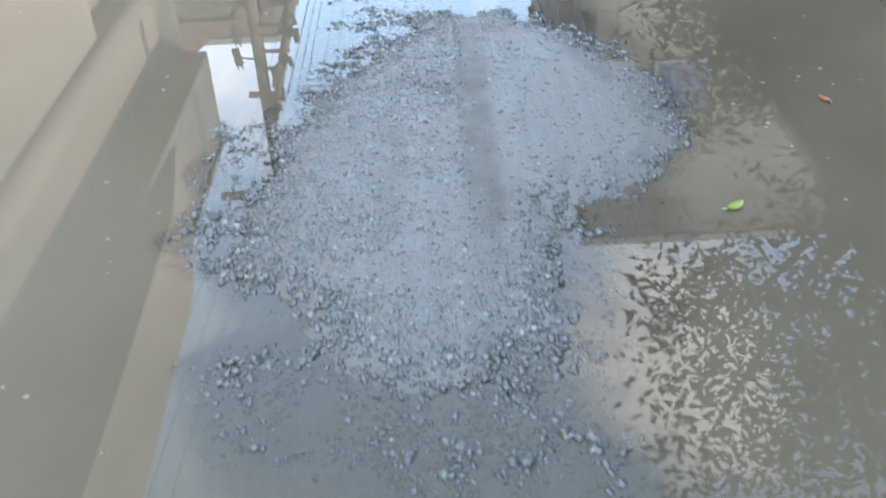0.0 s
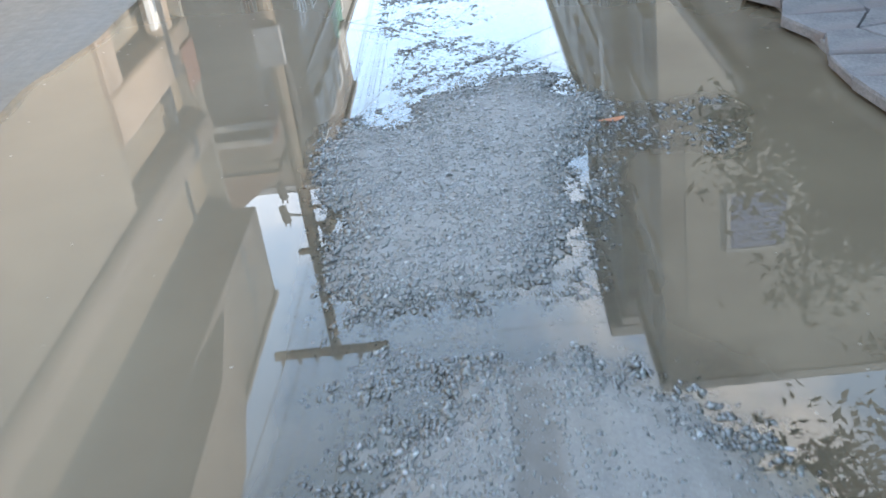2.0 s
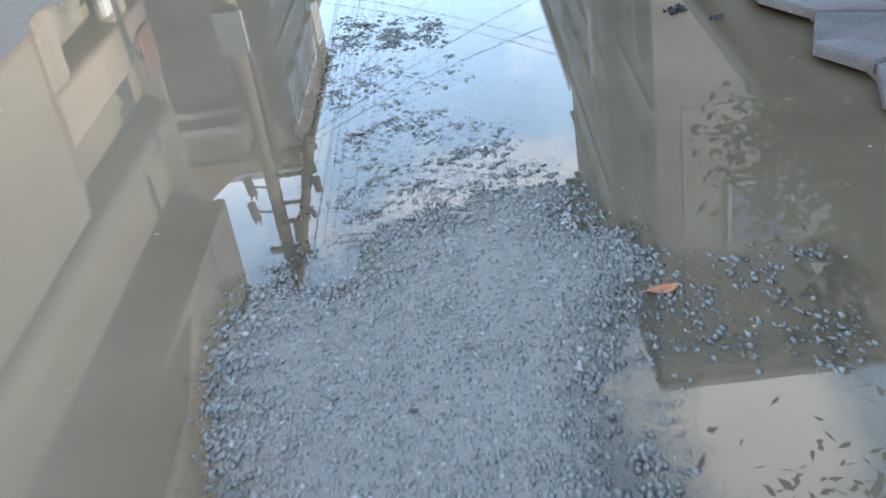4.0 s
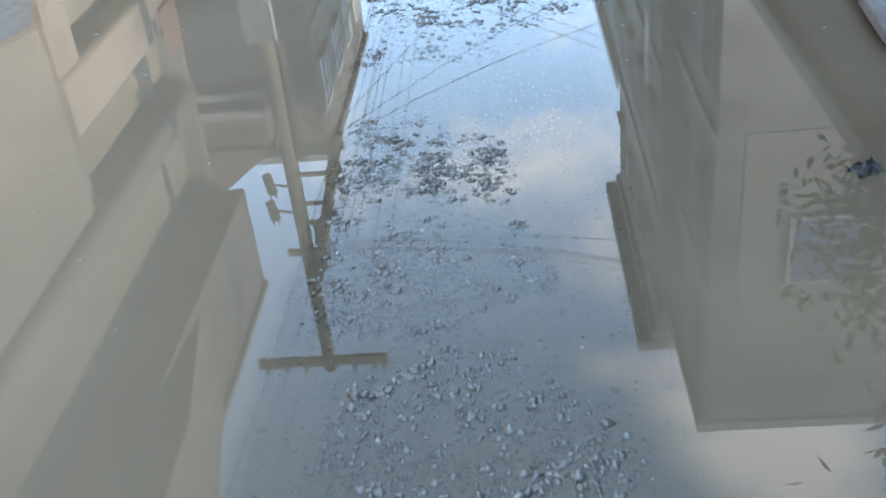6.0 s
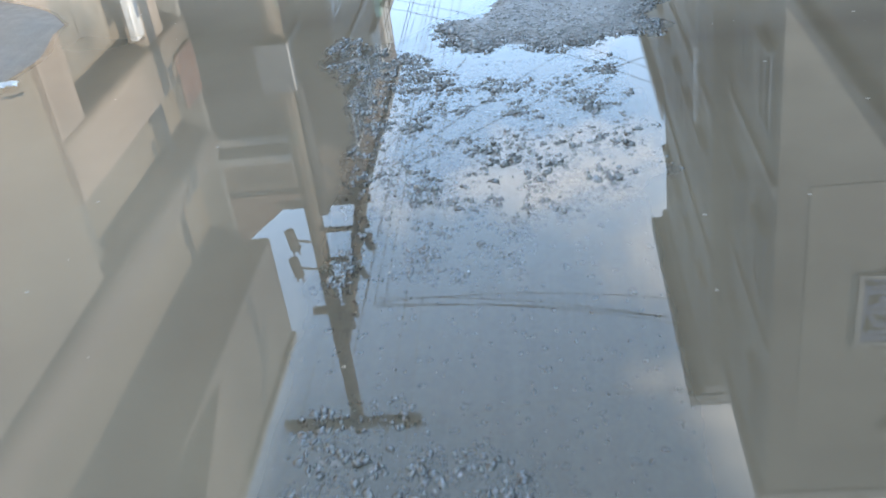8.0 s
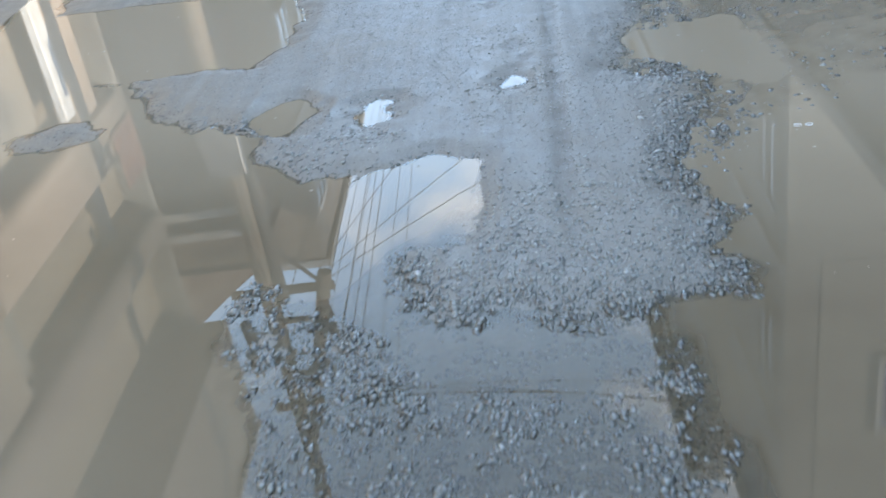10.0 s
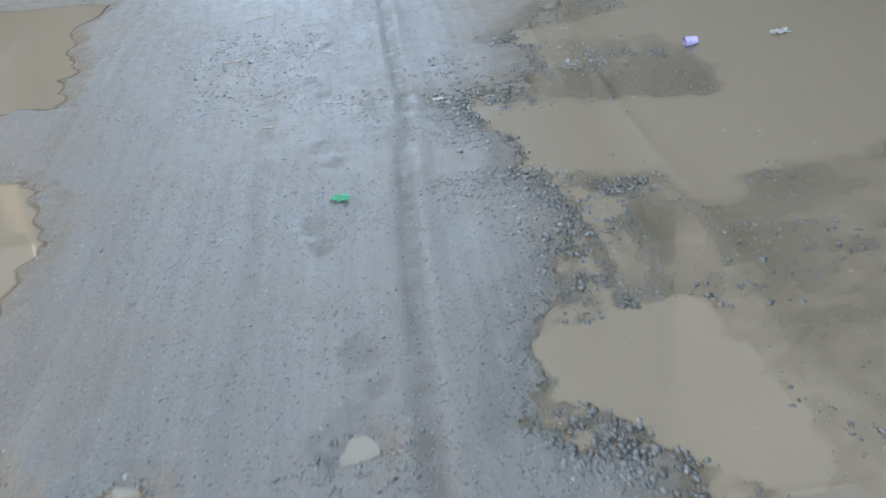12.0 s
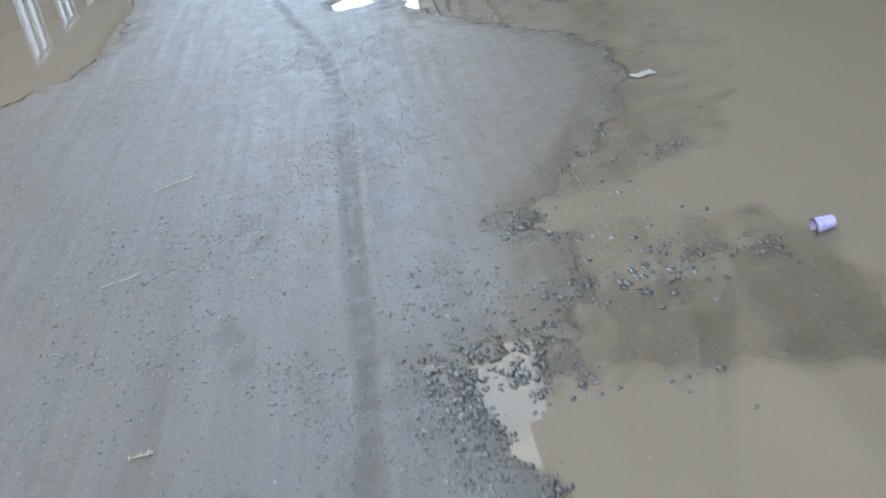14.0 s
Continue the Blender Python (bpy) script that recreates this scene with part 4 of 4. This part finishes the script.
utility_pole()
lines = []
for dx, z in ((-1.3, 11.36), (-0.9, 11.36), (-0.5, 11.36), (0.5, 11.36), (0.9, 11.36)):
    lines.append(((-4.05 + dx, 19.4, z), (-4.4 + dx * 0.8, -12, z - 1.4), 0.25))
    lines.append(((-4.05 + dx, 19.4, z), (-4.05 + dx * 0.6, 60, z), 0.5))
for dx, z in ((0.7, 8.5), (0.9, 8.45), (0.5, 8.5), (0.9, 6.42), (0.3, 6.42), (1.0, 6.0)):
    lines.append(((-4.05 + dx, 19.4, z), (-3.7 + dx * 0.6, 58, z + 0.2), 0.6))
for z, yb, zb in ((11.36, 21.6, 12.6), (8.5, 19.4, 9.5), (8.45, 20.5, 10.4), (8.4, 18.2, 8.2), (8.3, 18.6, 9.0), (6.3, 26.0, 6.6), (6.2, 31, 7.3)):
    lines.append(((-3.3, 19.4, z), (3.1, yb, zb), 0.25))
lines += [((-4.9, 33, 7.2), (3.0, 27.5, 8.4), 0.2), ((-4.9, 34, 7.3), (3.0, 29, 8.6), 0.25), ((-4.9, 34, 7.5), (3.0, 44, 9.2), 0.2), ((-3.2, 19.4, 6.0), (3.0, 45, 8.2), 0.3)]
for a, b, sag in lines:
    ob = link("overhead_cable", strand(a, b, sag), CABLE)
    tagged(ob, "thin black overhead cable hanging across the street", "cable", "overhead cables")


# ---------------------------------------------------------------- trees and weeds
def tree(name, label, at, height, spread_r, seed, leaves=1800):
    rng = random.Random(seed)
    t = thing(name, label, "tree", "trees", at=at)
    tips = []
    bm = bmesh.new()
    rod((0, 0, -0.1), (0.1, 0.05, height * 0.45), 0.12, 0.08, 8, bm)
    for k in range(9):
        a, z0 = k * 2.4, height * (0.35 + 0.05 * (k % 4))
        tip = Vector((math.cos(a) * spread_r * rng.uniform(0.5, 0.95), math.sin(a) * spread_r * rng.uniform(0.5, 0.95), height * rng.uniform(0.6, 0.98)))
        rod((0.1, 0.05, z0), tip, 0.05, 0.015, 6, bm)
        tips.append(tip)
        for j in range(3):
            side_tip = tip.lerp(Vector((0.1, 0.05, z0)), 0.4) + Vector((rng.uniform(-1, 1), rng.uniform(-1, 1), rng.uniform(-0.3, 0.8))) * spread_r * 0.45
            rod(tip.lerp(Vector((0.1, 0.05, z0)), 0.4), side_tip, 0.02, 0.008, 5, bm)
            tips.append(side_tip)
    part("trunk", bm, BARK, t)
    bm = bmesh.new()
    for k in range(leaves):
        c = rng.choice(tips) + Vector((rng.gauss(0, 1), rng.gauss(0, 1), rng.gauss(0, 0.8))) * spread_r * 0.2
        a, tilt, s = rng.uniform(0, math.tau), rng.uniform(-0.9, 0.9), rng.uniform(0.05, 0.095)
        m = Matrix.Translation(c) @ Euler((tilt, rng.uniform(-0.7, 0.7), a)).to_matrix().to_4x4()
        vs = [bm.verts.new(m @ Vector(v)) for v in ((-s, 0, 0), (-s * 0.2, s * 0.42, s * 0.12), (s, 0, 0), (-s * 0.2, -s * 0.42, s * 0.12))]
        bm.faces.new((vs[0], vs[2], vs[1]))
        bm.faces.new((vs[0], vs[3], vs[2]))
    part("crown", bm, LEAF, t)
    return t


tree("tree", "leafy street tree standing on the paving", (4.2, 6.4, 0.06), 7.8, 2.1, 3, 8500)
tree("tree", "small leafy tree beside the cream house", (3.55, 10.1, 0.0), 5.0, 1.35, 4, 5200)


def weed(at, seed, n=60, s=0.16):
    rng = random.Random(seed)
    bm = bmesh.new()
    for _ in range(n):
        a, reach, up = rng.uniform(0, math.tau), rng.uniform(0.3, 1) * s, rng.uniform(0.2, 1) * s
        w = rng.uniform(0.008, 0.02)
        d, side_ = Vector((math.cos(a), math.sin(a), 0)), Vector((-math.sin(a), math.cos(a), 0))
        root = d * rng.uniform(0, 0.04)
        vs = [bm.verts.new(root), bm.verts.new(root + d * reach * 0.5 + side_ * w + Vector((0, 0, up))), bm.verts.new(root + d * reach + Vector((0, 0, up * 0.8))), bm.verts.new(root + d * reach * 0.5 - side_ * w + Vector((0, 0, up)))]
        bm.faces.new((vs[0], vs[1], vs[2], vs[3]))
    ob = link("weed", bm, WEED)
    ob.location = at
    return tagged(ob, "low green weed growing at the edge of the paving", "weed", "weeds")


weed((1.98, 3.1, 0.06), 1, 90, 0.2)
weed((2.15, 3.35, 0.07), 2, 60, 0.15)


# ---------------------------------------------------------------- litter
LEAFGREEN = surface("yellow_green_leaf", (0.3, 0.36, 0.06), (0.48, 0.52, 0.14), 30.0, (0.4, 0.6), 0.1)
LEAFRED = surface("withered_orange_leaf", (0.4, 0.14, 0.06), (0.56, 0.25, 0.12), 30.0, (0.5, 0.7), 0.1)
FOIL = surface("bright_green_plastic", (0.03, 0.36, 0.2), (0.1, 0.5, 0.3), 20.0, (0.2, 0.4), 0.05)
LILAC = surface("lavender_printed_card", (0.3, 0.26, 0.5), (0.5, 0.46, 0.66), 25.0, (0.4, 0.6), 0.05)
PAPER = surface("dirty_white_paper", (0.5, 0.49, 0.46), (0.72, 0.71, 0.68), 25.0, (0.6, 0.8), 0.2)
CHAFF = surface("sodden_chaff", (0.15, 0.125, 0.09), (0.27, 0.23, 0.17), 25.0, (0.6, 0.8), 0.2)
STRAW = surface("dry_straw", (0.3, 0.24, 0.16), (0.48, 0.4, 0.28), 25.0, (0.6, 0.8), 0.2)


def leaf(at, size, turn, mat, label):
    """A curled leaf with a midrib and stalk."""
    bm = bmesh.new()
    rows = []
    for i in range(9):
        u = i / 8
        w = size * 0.24 * math.sin(math.pi * min(1, u * 0.96 + 0.02)) ** 0.8
        lift = 0.12 * size * (2 * u - 1) ** 2
        rows.append([bm.verts.new((size * (u - 0.5), k * w, lift + abs(k) * 0.22 * w)) for k in (-1, -0.5, 0, 0.5, 1)])
    for a, b in zip(rows, rows[1:]):
        for k in range(4):
            bm.faces.new((a[k], b[k], b[k + 1], a[k + 1]))
    bmesh.ops.solidify(bm, geom=bm.faces[:], thickness=0.0012)
    rod((-size * 0.5, 0, 0.12 * size), (-size * 0.72, 0.01, 0.06 * size), 0.0015, 0.001, 5, bm)
    ob = link("leaf", bm, mat)
    ob.matrix_world = pose(*at, 0, 0, turn)
    return tagged(ob, label, "leaf")


def crumple(name, at, sx, sy, turn, mat, label, category, seed, fold=0.35):
    """A creased scrap of foil or paper."""
    rng = random.Random(seed)
    bm = bmesh.new()
    n = 6
    grid = [[bm.verts.new(((i / n - 0.5) * sx + rng.uniform(-1, 1) * sx * 0.05, (j / n - 0.5) * sy + rng.uniform(-1, 1) * sy * 0.05, rng.uniform(0, fold) * min(sx, sy))) for j in range(n + 1)] for i in range(n + 1)]
    for i in range(n):
        for j in range(n):
            bm.faces.new((grid[i][j], grid[i + 1][j], grid[i + 1][j + 1], grid[i][j + 1]))
    bmesh.ops.solidify(bm, geom=bm.faces[:], thickness=0.0012)
    ob = link(name, bm, mat)
    ob.matrix_world = pose(*at, 0, 0, turn)
    return tagged(ob, label, category)


def twig(at, length, turn, label, forks=0, seed=1, mat=STRAW):
    rng = random.Random(seed)
    bm = bmesh.new()
    pts = [Vector(((i / 4 - 0.5) * length, rng.uniform(-1, 1) * length * 0.03, 0.006)) for i in range(5)]
    for a, b in zip(pts, pts[1:]):
        rod(a, b, 0.0022, 0.0018, 6, bm)
    for _ in range(forks):
        root = rng.choice(pts)
        rod(root, root + Vector((rng.uniform(-0.4, 0.4), rng.uniform(-0.5, 0.5), 0.1)) * length * 0.5, 0.002, 0.001, 5, bm)
    ob = link("twig", bm, mat)
    ob.matrix_world = pose(*at, 0, 0, turn)
    return tagged(ob, label, "twig", "twigs")


def on(x, y):
    return float(max(0.0, ground_height(np.array([x]), np.array([y]))[0]))


leaf((0.82, 0.45, 0.003), 0.06, 35, LEAFGREEN, "yellow green leaf floating on the muddy water")
leaf((0.6, 3.55, on(0.6, 3.55) + 0.003), 0.085, 10, LEAFRED, "withered orange leaf lying at the water's edge")
leaf((1.26, 1.06, 0.003), 0.05, 120, LEAFRED, "small orange leaf floating on the muddy water")
crumple("wrapper", (0.04, 11.63, on(0.04, 11.63) + 0.003), 0.065, 0.04, -20, FOIL, "bright green plastic wrapper trodden into the road", "wrapper", 3)
crumple("paper_scrap", (2.12, 12.9, 0.004), 0.09, 0.045, 10, PAPER, "crumpled white paper floating in the puddle", "paper", 4)
crumple("packet", (1.64, 14.5, 0.006), 0.1, 0.05, 5, PAPER, "flattened white packet lying in shallow water", "packet", 5, 0.15)
crumple("paper_scrap", (-2.25, 8.69, 0.02), 0.09, 0.05, 10, PAPER, "crumpled white paper at the edge of the bank", "paper", 6)
crumple("sodden_rag", (1.1, 5.75, -0.012), 0.1, 0.07, 30, CABLE, "dark sodden rag half sunk in the water", "rag", 7, 0.5)
crumple("sodden_rag", (1.24, 5.58, -0.012), 0.08, 0.06, 70, CABLE, "dark sodden rag half sunk in the water", "rag", 8, 0.4)

cup = thing("cup", "lavender printed card cup lying on its side", "cup", at=(1.69, 12.89, 0.019))
cup.scale = (0.72, 0.72, 0.72)
bm = bmesh.new()
bmesh.ops.create_cone(bm, cap_ends=False, segments=20, radius1=0.033, radius2=0.026, depth=0.085, matrix=Euler((0, radians(90), radians(8))).to_matrix().to_4x4())
bmesh.ops.solidify(bm, geom=bm.faces[:], thickness=0.0015)
part("body", bm, LILAC, cup)
part("base", rod((0.0395, 0.0055, 0), (0.0415, 0.0058, 0), 0.025, 0.025, 20), PAPER, cup, "white card base")
bm = bmesh.new()
for k in range(20):
    a, b = k * math.tau / 20, (k + 1) * math.tau / 20
    rod((-0.0425, -0.006 + 0.033 * math.cos(a), 0.033 * math.sin(a)), (-0.0425, -0.006 + 0.033 * math.cos(b), 0.033 * math.sin(b)), 0.0022, 0.0022, 5, bm)
part("rim", bm, CABLE, cup, "dark stained rim")

twig((-0.37, 14.25, on(-0.37, 14.25)), 0.19, 30, "pale straw stalk lying on the road", 0, 1)
twig((-0.46, 13.45, on(-0.46, 13.45)), 0.13, 25, "pale straw stalk lying on the road", 0, 2)
twig((-0.25, 12.44, on(-0.25, 12.44)), 0.06, 5, "small forked dry twig pressed into the mud", 9, 3)
bm = bmesh.new()
for side_, n in ((-1, 14), (1, 14)):
    for k in range(n):
        a, b = k * math.tau / n, (k + 1) * math.tau / n
        rod((side_ * 0.03 + 0.02 * math.cos(a), 0.014 * math.sin(a), 0.003), (side_ * 0.03 + 0.02 * math.cos(b), 0.014 * math.sin(b), 0.003), 0.002, 0.002, 5, bm)
loop = link("string_loop", bm, PAPER)
loop.matrix_world = pose(0.98, 9.54, on(0.98, 9.54), 0, 0, -6) @ Matrix.Scale(0.6, 4)
tagged(loop, "looped scrap of pale string floating on the puddle", "string")


def floating_bits(count, seed):
    """Pale flecks of chaff on the water."""
    rng = np.random.default_rng(seed)
    x, y = rng.uniform(-2.3, 2.4, count), rng.uniform(-0.6, 15, count)
    # scraps have drifted together in the shallow bay beside the first mound, and below the paving
    for cx, cy, sx, sy, k in ((1.08, 1.15, 0.16, 0.3, 28), (-0.85, 0.6, 0.1, 0.6, 8), (0.9, 3.5, 0.2, 0.15, 12), (1.3, 12.3, 0.4, 0.25, 10), (1.3, 10.0, 0.4, 0.4, 8)):
        x, y = np.append(x, rng.normal(cx, sx, k)), np.append(y, rng.normal(cy, sy, k))
    keep = ground_height(x, y) < -0.003
    bm = bmesh.new()
    for px, py in zip(x[keep], y[keep]):
        r, n, a0 = rng.uniform(0.003, 0.009), int(rng.integers(5, 8)), rng.uniform(0, 6)
        ring = [bm.verts.new((px + r * rng.uniform(0.6, 1.3) * math.cos(a0 + k * math.tau / n), py + 0.7 * r * rng.uniform(0.6, 1.3) * math.sin(a0 + k * math.tau / n), 0.0008)) for k in range(n)]
        top = bm.verts.new((px, py, 0.0008 + 0.35 * r))
        for k in range(n):
            bm.faces.new((ring[k], ring[(k + 1) % n], top))
    ob = link("floating_chaff", bm, CHAFF)
    return tagged(ob, "pale flecks of chaff floating on the muddy water", "debris", kind="stuff")


floating_bits(260, 12)
